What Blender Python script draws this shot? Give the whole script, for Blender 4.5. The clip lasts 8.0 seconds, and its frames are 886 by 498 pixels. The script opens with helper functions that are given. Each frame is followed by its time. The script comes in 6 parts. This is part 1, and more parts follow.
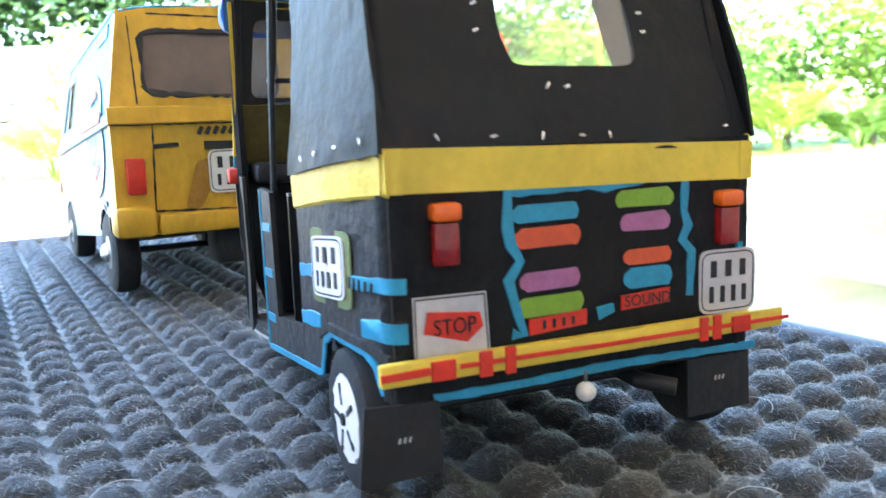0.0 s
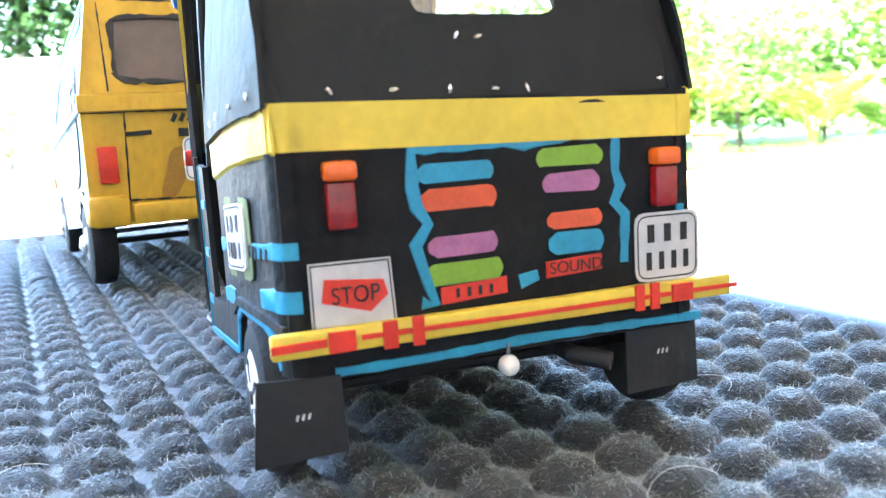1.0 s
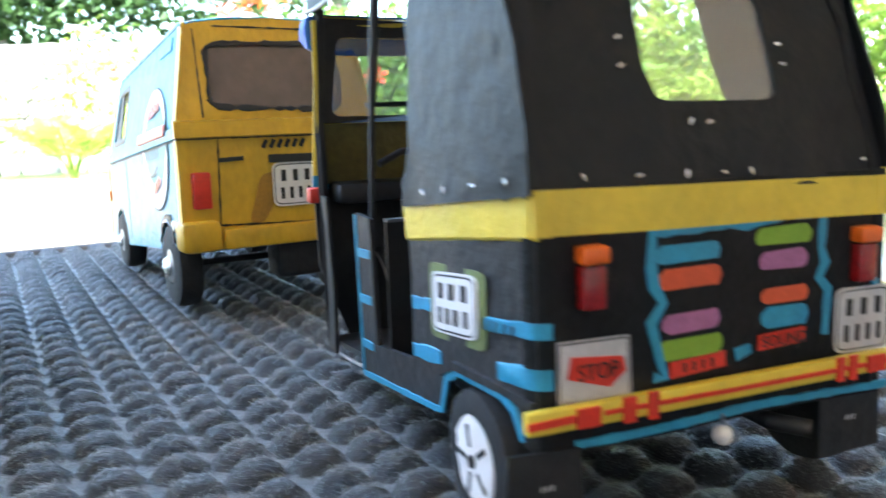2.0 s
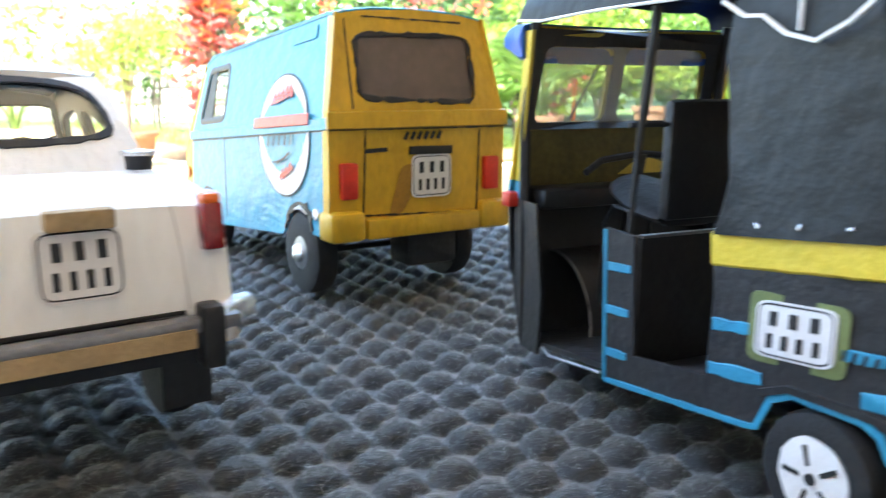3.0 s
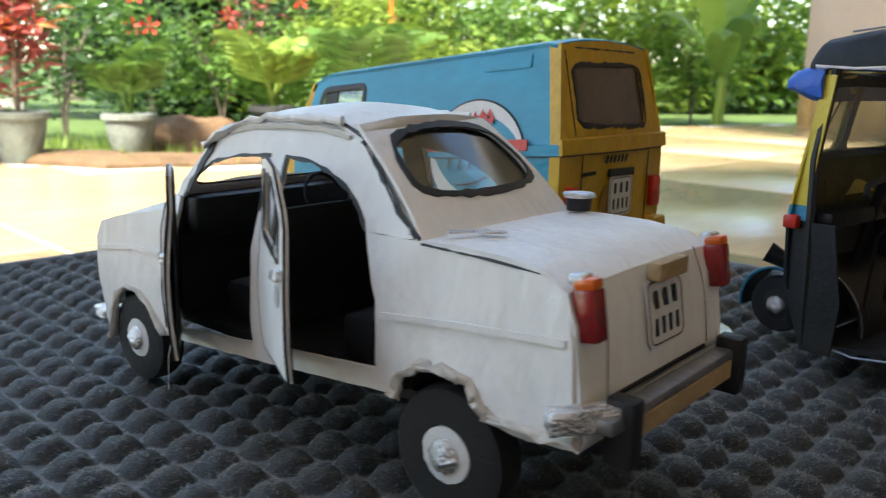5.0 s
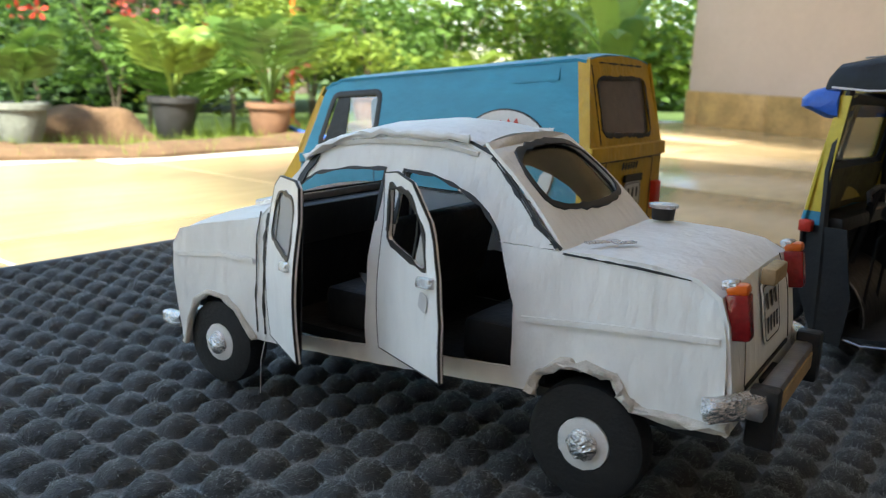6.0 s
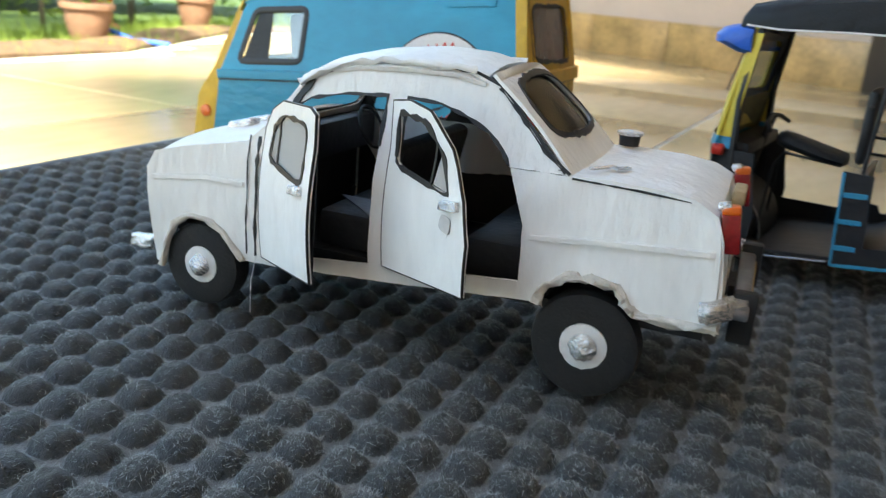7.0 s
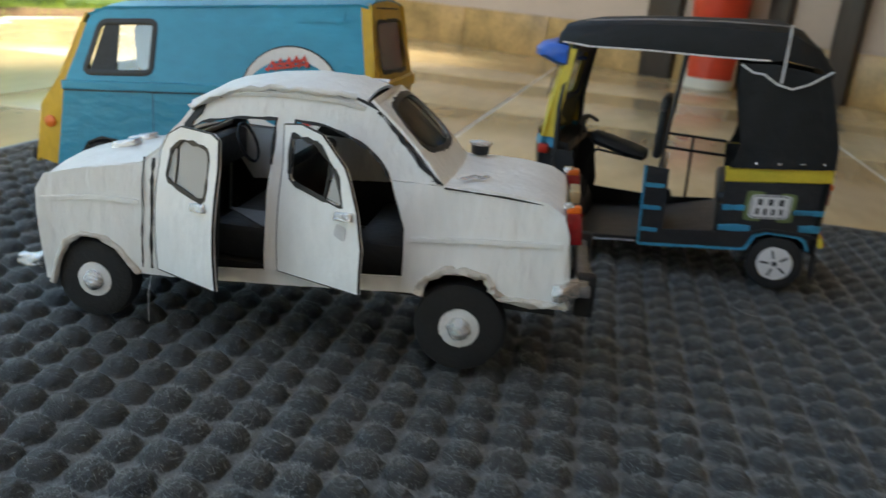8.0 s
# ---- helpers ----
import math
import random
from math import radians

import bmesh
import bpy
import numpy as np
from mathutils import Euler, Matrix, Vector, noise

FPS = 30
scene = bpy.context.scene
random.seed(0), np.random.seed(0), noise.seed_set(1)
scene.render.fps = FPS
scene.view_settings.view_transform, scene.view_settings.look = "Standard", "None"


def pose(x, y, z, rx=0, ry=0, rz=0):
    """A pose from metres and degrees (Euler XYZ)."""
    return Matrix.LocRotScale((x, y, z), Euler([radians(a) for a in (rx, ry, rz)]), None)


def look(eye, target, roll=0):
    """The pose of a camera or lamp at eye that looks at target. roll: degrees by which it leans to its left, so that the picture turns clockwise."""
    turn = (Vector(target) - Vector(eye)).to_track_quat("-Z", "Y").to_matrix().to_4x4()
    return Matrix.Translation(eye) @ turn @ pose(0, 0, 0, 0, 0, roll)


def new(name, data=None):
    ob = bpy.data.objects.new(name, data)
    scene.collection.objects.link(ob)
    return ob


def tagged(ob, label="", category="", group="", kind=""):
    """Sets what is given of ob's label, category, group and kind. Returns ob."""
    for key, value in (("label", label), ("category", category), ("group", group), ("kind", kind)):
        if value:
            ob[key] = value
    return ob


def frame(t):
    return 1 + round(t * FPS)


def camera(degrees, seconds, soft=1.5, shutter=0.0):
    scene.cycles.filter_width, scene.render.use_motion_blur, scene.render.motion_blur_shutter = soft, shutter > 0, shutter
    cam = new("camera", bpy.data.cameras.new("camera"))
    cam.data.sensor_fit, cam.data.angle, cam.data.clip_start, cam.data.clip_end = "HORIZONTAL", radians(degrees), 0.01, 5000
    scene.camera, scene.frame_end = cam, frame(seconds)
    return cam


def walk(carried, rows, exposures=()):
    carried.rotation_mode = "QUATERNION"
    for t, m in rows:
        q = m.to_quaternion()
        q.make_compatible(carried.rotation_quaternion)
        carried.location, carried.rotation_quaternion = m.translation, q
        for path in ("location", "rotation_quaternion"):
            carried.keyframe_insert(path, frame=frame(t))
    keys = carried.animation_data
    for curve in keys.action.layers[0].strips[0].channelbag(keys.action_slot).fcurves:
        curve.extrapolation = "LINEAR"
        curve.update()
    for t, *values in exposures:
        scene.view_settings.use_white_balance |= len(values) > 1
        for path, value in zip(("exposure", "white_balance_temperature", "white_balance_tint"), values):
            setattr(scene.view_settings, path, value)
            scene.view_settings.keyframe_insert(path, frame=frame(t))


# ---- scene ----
cam = camera(56.0, 8.0, soft=1.05, shutter=0.5)
cam.data.dof.use_dof, cam.data.dof.focus_distance, cam.data.dof.aperture_fstop = True, 0.27, 27.0
METRES, EYE, TILT, LEAN, TURN = 0.62, 0.0876, -8.8, 1.95, 0.0
ROWS = [
    (0.0, 0.0, 0.0, 0.0, -0.0, 0.0, -0.0),
    (0.5, 0.0262, 0.0119, -0.0092, 0.95, -0.15, 0.53),
    (1.0, 0.0435, 0.0212, -0.0127, 2.32, 0.03, 0.91),
    (2.5, -0.123, 0.0, 0.032, -0.82, -0.96, -1.19),
    (3.0, -0.2059, -0.0035, 0.0382, -3.1, -2.71, -1.96),
    (3.5, -0.3025, -0.001, 0.0457, -5.15, -4.21, -2.31),
    (4.0, -0.398, 0.0129, 0.0586, -8.67, -4.16, -1.26),
    (4.5, -0.4817, 0.0219, 0.0569, -13.26, -3.43, -0.5),
    (6.0, -0.6841, 0.0371, 0.0657, -24.43, -3.4, -0.38),
    (6.5, -0.7388, 0.0468, 0.0736, -29.47, -6.86, -0.65),
    (7.0, -0.7898, 0.0604, 0.0731, -36.06, -9.2, -1.15),
    (7.5, -0.8328, 0.0617, 0.0815, -43.13, -9.01, -0.54),
    (8.0, -0.8776, 0.0363, 0.0978, -49.45, -10.23, -0.16),
]
walk(cam, [(t, pose(0, 0, EYE, TILT, LEAN, TURN) @ pose(METRES * x, METRES * y, METRES * z, 90 + pitch, roll, yaw)) for t, x, y, z, yaw, pitch, roll in ROWS],
     exposures=[(0.0, 4.35, 5980, 6), (0.5, 4.75, 5980, 6), (1.2, 4.95, 5900, 5), (2.3, 3.7, 6450, 5), (3.0, 3.85, 6650, 5), (3.6, 3.4, 7050, 6), (4.5, 2.45, 7250, 6), (6.0, 2.05, 7150, 4), (7.0, 2.55, 7200, 2), (7.5, 2.1, 7600, 2), (8.0, 2.0, 7750, 2)])

# ---- light ----
FLOOR = -0.32          # the tiled floor; z = 0 is the top of the mat on its low table
world = bpy.data.worlds.new("sky")
scene.world = world
world.use_nodes = True
wn = world.node_tree.nodes
sky = wn.new("ShaderNodeTexSky")
sky.sky_type, sky.sun_disc = "NISHITA", False
sky.sun_elevation, sky.sun_rotation = radians(50), radians(215)
sky.air_density, sky.dust_density = 1.0, 1.0
world.node_tree.links.new(sky.outputs[0], wn["Background"].inputs[0])
wn["Background"].inputs[1].default_value = 0.15
sun = new("sun", bpy.data.lights.new("sun", "SUN"))
sun.data.energy, sun.data.angle, sun.data.color = 3.8, radians(10), (1.0, 0.98, 0.94)
sun.matrix_world = look((-3.7, -5.3, 7.7), (0, 0, 0))


# ---- materials ----
def mat(name, col, rough=0.6, metal=0.0, var=0.25, scale=40.0, bump=0.15, stretch=(1, 1, 1), col2=None, coat=0.0, grain=6.0, sheen=0.0, island=0.0, rand=0.0, spec=0.5):
    m = bpy.data.materials.new(name)
    m.use_nodes = True
    nt = m.node_tree
    n, l = nt.nodes, nt.links
    p = n["Principled BSDF"]
    tc = n.new("ShaderNodeTexCoord")
    mp = n.new("ShaderNodeMapping")
    mp.inputs["Scale"].default_value = stretch
    l.new(tc.outputs["Object"], mp.inputs[0])
    n1, n2 = n.new("ShaderNodeTexNoise"), n.new("ShaderNodeTexNoise")
    for q, s, d in ((n1, scale, 3.0), (n2, scale * grain, 6.0)):
        q.inputs["Scale"].default_value, q.inputs["Detail"].default_value = s, d
        l.new(mp.outputs[0], q.inputs["Vector"])
    add = n.new("ShaderNodeMath")
    add.operation = "MULTIPLY_ADD"
    l.new(n2.outputs["Fac"], add.inputs[0])
    add.inputs[1].default_value = 0.5
    half = n.new("ShaderNodeMath")
    half.operation = "MULTIPLY_ADD"
    l.new(n1.outputs["Fac"], half.inputs[0])
    half.inputs[1].default_value, half.inputs[2].default_value = 0.8, -0.15
    l.new(half.outputs[0], add.inputs[2])
    if island or rand:
        src = n.new("ShaderNodeNewGeometry").outputs["Random Per Island"] if island else n.new("ShaderNodeObjectInfo").outputs["Random"]
        ad2 = n.new("ShaderNodeMath")
        ad2.operation = "MULTIPLY_ADD"
        l.new(src, ad2.inputs[0])
        ad2.inputs[1].default_value = island or rand
        l.new(add.outputs[0], ad2.inputs[2])
        fac = ad2.outputs[0]
    else:
        fac = add.outputs[0]
    ramp = n.new("ShaderNodeValToRGB")
    c2 = col2 or tuple(c * (1 + var) for c in col)
    c1 = tuple(c * (1 - var) for c in col)
    ramp.color_ramp.elements[0].position, ramp.color_ramp.elements[0].color = 0.25, (*c1, 1)
    ramp.color_ramp.elements[1].position, ramp.color_ramp.elements[1].color = 0.8, (*[min(1, c) for c in c2], 1)
    l.new(fac, ramp.inputs[0])
    l.new(ramp.outputs[0], p.inputs["Base Color"])
    p.inputs["Roughness"].default_value, p.inputs["Metallic"].default_value = rough, metal
    p.inputs["Coat Weight"].default_value, p.inputs["Specular IOR Level"].default_value = coat, spec
    if sheen:
        p.inputs["Sheen Weight"].default_value, p.inputs["Sheen Roughness"].default_value = sheen, 0.5
    if bump:
        b = n.new("ShaderNodeBump")
        b.inputs["Strength"].default_value, b.inputs["Distance"].default_value = bump, 0.4 / scale
        l.new(fac, b.inputs["Height"])
        l.new(b.outputs[0], p.inputs["Normal"])
    return m


def glass(name, tint=(0.95, 0.97, 0.96), gloss=0.12, rough=0.08, haze=0.0):
    m = bpy.data.materials.new(name)
    m.use_nodes = True
    n, l = m.node_tree.nodes, m.node_tree.links
    n.remove(n["Principled BSDF"])
    tr, gl, mx = n.new("ShaderNodeBsdfTransparent"), n.new("ShaderNodeBsdfGlossy"), n.new("ShaderNodeMixShader")
    tr.inputs[0].default_value = (*tint, 1)
    gl.inputs["Roughness"].default_value = rough
    mx.inputs[0].default_value = gloss
    l.new(tr.outputs[0], mx.inputs[1])
    l.new(gl.outputs[0], mx.inputs[2])
    end = mx.outputs[0]
    if haze:
        df, hz = n.new("ShaderNodeBsdfDiffuse"), n.new("ShaderNodeMixShader")
        df.inputs[0].default_value = (0.7, 0.7, 0.68, 1)
        hz.inputs[0].default_value = haze
        l.new(end, hz.inputs[1])
        l.new(df.outputs[0], hz.inputs[2])
        end = hz.outputs[0]
    l.new(end, n["Material Output"].inputs[0])
    return m


def leafy(m, share=0.45):
    """Lets some light through a leaf material."""
    n, l = m.node_tree.nodes, m.node_tree.links
    p, ramp = n["Principled BSDF"], next(q for q in n if q.type == "VALTORGB")
    tr, mx = n.new("ShaderNodeBsdfTranslucent"), n.new("ShaderNodeMixShader")
    l.new(ramp.outputs[0], tr.inputs[0])
    mx.inputs[0].default_value = share
    l.new(p.outputs[0], mx.inputs[1])
    l.new(tr.outputs[0], mx.inputs[2])
    l.new(mx.outputs[0], n["Material Output"].inputs[0])
    return m


FELT = mat("grey_felt", (0.019, 0.024, 0.0255), 0.50, var=0.8, scale=160, bump=1.0, grain=10, sheen=0.12, spec=0.8)
FLATFELT = mat("paler_felt", (0.085, 0.098, 0.102), 0.36, var=0.5, scale=220, bump=0.8, grain=10, spec=1.0, sheen=0.2)
FIBRE = mat("felt_fibre", (0.21, 0.23, 0.23), 0.42, var=0.9, scale=200, bump=0, island=0.7, spec=0.5)
RUBBER = mat("mat_rubber", (0.055, 0.058, 0.062), 0.4, scale=60)
WHITE = mat("white_painted_card", (0.82, 0.825, 0.81), 0.40, var=0.08, scale=24, bump=0.2, stretch=(1.6, 1.6, 0.55))
WHITE_EDGE = mat("torn_card_edge", (0.62, 0.58, 0.52), 0.85, var=0.2, scale=250, bump=0.6)
INK = mat("black_marker", (0.012, 0.012, 0.013), 0.5, scale=200)
BLACK = mat("black_card", (0.020, 0.0205, 0.022), 0.5, var=0.3, scale=50, bump=0.15, spec=0.35)
# BLACK made darker and duller: shade on the rickshaw's back put into the colour
BACKBLACK = mat("black_card_shade_in_colour", (0.0105, 0.011, 0.012), 0.62, var=0.45, scale=70, bump=0.25, spec=0.18)
CLOTH = mat("black_canopy_paper", (0.0105, 0.012, 0.014), 0.56, var=0.4, scale=13, bump=0.14, spec=0.3)
CHARCOAL = mat("charcoal_painted_card", (0.022, 0.022, 0.024), 0.55, var=0.35, scale=45, bump=0.2, spec=0.35)
TYRE = mat("tyre_black", (0.012, 0.012, 0.013), 0.8, scale=120, bump=0.3)
YELLOW = mat("yellow_painted_card", (0.60, 0.36, 0.022), 0.42, var=0.22, scale=45, bump=0.2, stretch=(1, 1, 0.6))
YELLOW_STAIN = mat("ochre_stain", (0.33, 0.17, 0.02), 0.5, var=0.3, scale=90)
LEMON = mat("lemon_tape", (0.66, 0.50, 0.05), 0.4, var=0.18, scale=60, bump=0.15)
BLUE = mat("blue_painted_card", (0.010, 0.27, 0.43), 0.42, var=0.16, scale=30, bump=0.18, stretch=(0.5, 1, 1))
SKYBLUE = mat("sky_blue_marker", (0.03, 0.27, 0.44), 0.5, var=0.25, scale=150)
VISOR = mat("blue_plastic", (0.01, 0.10, 0.50), 0.4, var=0.15, scale=90)
RED = mat("red_tape", (0.62, 0.035, 0.018), 0.4, var=0.2, scale=120)
DARKRED = mat("red_lamp", (0.26, 0.008, 0.010), 0.25, var=0.4, scale=120, coat=0.4)
ORANGE = mat("orange_lamp", (0.72, 0.13, 0.01), 0.3, var=0.15, scale=120, coat=0.3)
GREEN = mat("green_pill", (0.20, 0.36, 0.03), 0.5, var=0.2, scale=150)
MAUVE = mat("mauve_pill", (0.36, 0.13, 0.28), 0.5, var=0.3, scale=150)
REDPILL = mat("orange_red_pill", (0.60, 0.09, 0.03), 0.5, var=0.2, scale=150)
FOIL = mat("crumpled_foil", (0.80, 0.80, 0.80), 0.14, 1.0, var=0.1, scale=160, bump=1.0)
PAPER = mat("white_paper", (0.72, 0.71, 0.70), 0.6, var=0.08, scale=120)
SILVERPAPER = mat("silver_sticker", (0.55, 0.55, 0.56), 0.4, 0.2, var=0.15, scale=80)
TAN = mat("bare_card", (0.38, 0.27, 0.14), 0.7, var=0.25, scale=90, bump=0.25)
BROWN = mat("brown_film", (0.115, 0.085, 0.07), 0.22, var=0.25, scale=25, bump=0.05)
PEARL = mat("white_bead", (0.75, 0.74, 0.72), 0.25, var=0.05, scale=100)
GREY = mat("grey_metal", (0.25, 0.25, 0.26), 0.4, 0.7, scale=120)
HAZY = glass("cloudy_plastic", (0.80, 0.82, 0.80), 0.22, 0.45)
CRINKLED = glass("crinkled_plastic", (0.80, 0.82, 0.82), 0.07, 0.30, haze=0.45)
# yellow card inside the rickshaw front, its shade mixed into the colour
SHADED_YELLOW = mat("yellow_card_shade_in_colour", (0.11, 0.095, 0.02), 0.6, var=0.5, scale=60)
CLEAR = glass("clear_plastic", gloss=0.10, rough=0.12)
STONE = mat("polished_tan_stone", (0.52, 0.38, 0.215), 0.17, var=0.24, scale=1.6, bump=0.02, grain=7, rand=0.12, stretch=(0.5, 1.6, 1))
GROUT = mat("pale_grout", (0.72, 0.68, 0.60), 0.8, var=0.1, scale=20)
PLASTER = mat("pinkish_plaster", (0.50, 0.385, 0.315), 0.85, var=0.06, scale=3, bump=0.05)
# ceiling is out of view; grey chosen to limit the light it bounces
CEIL = mat("unseen_grey_ceiling", (0.46, 0.44, 0.41), 0.9, var=0.05, scale=2, bump=0.03)
SKIRT = mat("brown_stone_skirting", (0.44, 0.265, 0.105), 0.35, var=0.45, scale=5, bump=0.05, rand=0.1)
GRASS = mat("grass", (0.085, 0.14, 0.032), 0.9, var=0.4, scale=6, bump=0.4, grain=9)
SOIL = mat("red_brown_earth", (0.16, 0.095, 0.05), 0.95, var=0.4, scale=9, bump=0.5)
WALLSTONE = mat("pale_grey_stone", (0.33, 0.315, 0.285), 0.9, var=0.45, scale=5, bump=0.6, rand=0.3)
CLAY = mat("terracotta", (0.22, 0.12, 0.07), 0.85, var=0.25, scale=14, bump=0.2)
POTGREY = mat("mossy_cement", (0.20, 0.22, 0.19), 0.9, var=0.35, scale=14, bump=0.3)
POTBLACK = mat("black_grow_bag", (0.03, 0.03, 0.03), 0.6, scale=20)
WOOD = mat("dark_stained_wood", (0.035, 0.022, 0.016), 0.45, var=0.3, scale=12, stretch=(4, 4, 0.5))
BARK = mat("grey_brown_bark", (0.14, 0.11, 0.085), 0.9, var=0.4, scale=20, bump=0.6)
LEAF = leafy(mat("mid_green_leaf", (0.090, 0.165, 0.032), 0.45, var=0.55, scale=8, bump=0.0, island=0.5))
LEAF_Y = leafy(mat("yellow_green_leaf", (0.19, 0.265, 0.045), 0.45, var=0.45, scale=8, bump=0.0, island=0.5))
LEAF_D = leafy(mat("dark_green_leaf", (0.034, 0.070, 0.022), 0.5, var=0.5, scale=8, bump=0.0, island=0.5))
LEAF_R = leafy(mat("crimson_leaf", (0.34, 0.085, 0.075), 0.5, var=0.6, scale=8, bump=0.0, island=0.5))
PETAL = leafy(mat("red_petal", (0.75, 0.06, 0.04), 0.5, var=0.2, scale=20, bump=0.0, island=0.4))
REDPLASTIC = mat("red_plastic", (0.55, 0.045, 0.02), 0.35, var=0.1, scale=20)
WHITEPLASTIC = mat("white_plastic", (0.68, 0.66, 0.60), 0.35, var=0.06, scale=20)


# ---- mesh tools ----
def finish(bm, smooth=True, angle=40):
    bmesh.ops.remove_doubles(bm, verts=bm.verts, dist=1e-6)
    bmesh.ops.recalc_face_normals(bm, faces=bm.faces)
    for f in bm.faces:
        f.smooth = smooth
    if smooth:
        for e in bm.edges:
            if len(e.link_faces) == 2 and e.calc_face_angle(0) > radians(angle):
                e.smooth = False


def part(name, bm, material, parent, label="", smooth=True):
    finish(bm, smooth)
    me = bpy.data.meshes.new(name)
    bm.to_mesh(me)
    bm.free()
    me.materials.append(material)
    ob = new(name, me)
    if parent is not None:
        ob.parent = parent
    if label:
        ob["label"] = label
    return ob


def thing(name, m, label, category, group="", kind=""):
    ob = new(name)
    ob.empty_display_size = 0.02
    ob.matrix_world = m
    return tagged(ob, label, category, group, kind)


def lerp(a, b, t):
    return a + (b - a) * t


def table(rows, x):
    """Piecewise-linear value of rows [(x, value)] at x."""
    if x <= rows[0][0]:
        return rows[0][1]
    for (a, u), (b, v) in zip(rows, rows[1:]):
        if x <= b:
            return lerp(u, v, (x - a) / (b - a))
    return rows[-1][1]


def dense(loop, step):
    out = []
    for a, b in zip(loop, loop[1:] + loop[:1]):
        k = max(1, int(math.dist(a, b) / step))
        out += [(lerp(a[0], b[0], i / k), lerp(a[1], b[1], i / k)) for i in range(k)]
    return out


def rounded(loop, r=0.25, n=3):
    """A polygon with its corners cut round; r is the share of each side used."""
    out, m = [], len(loop)
    for i in range(m):
        p, a, b = Vector(loop[i]), Vector(loop[i - 1]), Vector(loop[(i + 1) % m])
        s, e = p.lerp(a, r), p.lerp(b, r)
        for k in range(n + 1):
            t = k / n
            out.append(tuple((1 - t) ** 2 * s + 2 * t * (1 - t) * p + t * t * e))
    return out


def plate(outer, holes, place, thick, bm=None, jag=0.0):
    """A sheet cut to the outline, with holes; place(u, v, d) puts it in space, d goes through its thickness."""
    bm = bm or bmesh.new()
    rnd = random.Random(len(outer) * 7 + int(abs(outer[0][0]) * 1e4))
    loops = [[(u + rnd.uniform(-jag, jag), v + rnd.uniform(-jag, jag)) for u, v in lp] for lp in [outer] + list(holes)]
    sides = []
    for d in (0.0, thick):
        es, rings = [], []
        for lp in loops:
            vs = [bm.verts.new(place(u, v, d)) for u, v in lp]
            es += [bm.edges.new((vs[i], vs[(i + 1) % len(vs)])) for i in range(len(vs))]
            rings.append(vs)
        bmesh.ops.triangle_fill(bm, use_beauty=True, use_dissolve=False, edges=es)
        sides.append(rings)
    for ra, rb in zip(*sides):
        for i in range(len(ra)):
            j = (i + 1) % len(ra)
            bm.faces.new((ra[i], ra[j], rb[j], rb[i]))
    return bm


def rim(loop, place, width, height, lift=0.0, bm=None):
    """A raised line that follows a closed loop on a sheet."""
    bm = bm or bmesh.new()
    n = len(loop)
    rings = []
    for i in range(n):
        p, a, b = Vector(loop[i]), Vector(loop[i - 1]), Vector(loop[(i + 1) % n])
        t = (b - a).normalized() if (b - a).length > 0 else Vector((1, 0))
        nrm = Vector((-t.y, t.x)) * width / 2
        rings.append([bm.verts.new(place(*(p + nrm * s), d)) for s, d in ((-1, lift), (-0.6, lift - height), (0.6, lift - height), (1, lift))])
    for i in range(n):
        j = (i + 1) % n
        for k in range(4):
            bm.faces.new((rings[i][k], rings[j][k], rings[j][(k + 1) % 4], rings[i][(k + 1) % 4]))
    return bm


def stroke(points, place, width, height, lift=0.0, bm=None, wob=0.0):
    """A brushed or taped line along an open path on a sheet."""
    bm = bm or bmesh.new()
    rnd = random.Random(int(abs(points[0][0]) * 1e5) + len(points))
    pts = []
    for a, b in zip(points, points[1:]):
        k = max(1, int(math.dist(a, b) / 0.003))
        pts += [(lerp(a[0], b[0], i / k), lerp(a[1], b[1], i / k)) for i in range(k)]
    pts.append(points[-1])
    rings = []
    for i, p in enumerate(pts):
        a, b = Vector(pts[max(0, i - 1)]), Vector(pts[min(len(pts) - 1, i + 1)])
        t = (b - a).normalized()
        w = width / 2 * (1 + rnd.uniform(-wob, wob))
        nrm = Vector((-t.y, t.x)) * w
        p = Vector(p)
        rings.append([bm.verts.new(place(*(p + nrm * s), d)) for s, d in ((-1, lift), (-0.85, lift - height), (0.85, lift - height), (1, lift))])
    for ra, rb in zip(rings, rings[1:]):
        for k in range(4):
            bm.faces.new((ra[k], rb[k], rb[(k + 1) % 4], ra[(k + 1) % 4]))
    bm.faces.new(rings[0])
    bm.faces.new(rings[-1])
    return bm


def loft(rings, closed=False, caps=True, bm=None):
    bm = bm or bmesh.new()
    vr = [[bm.verts.new(p) for p in r] for r in rings]
    n = len(vr[0])
    for a, b in zip(vr, vr[1:]):
        for i in range(n if closed else n - 1):
            j = (i + 1) % n
            bm.faces.new((a[i], a[j], b[j], b[i]))
    if closed and caps:
        bm.faces.new(vr[0])
        bm.faces.new(vr[-1])
    return bm


def shell(rings, thick, bm=None):
    """A bent sheet with thickness, inside offset along its normals."""
    bm = loft(rings, bm=bm)
    bmesh.ops.recalc_face_normals(bm, faces=bm.faces)
    bmesh.ops.solidify(bm, geom=list(bm.faces), thickness=thick)
    return bm


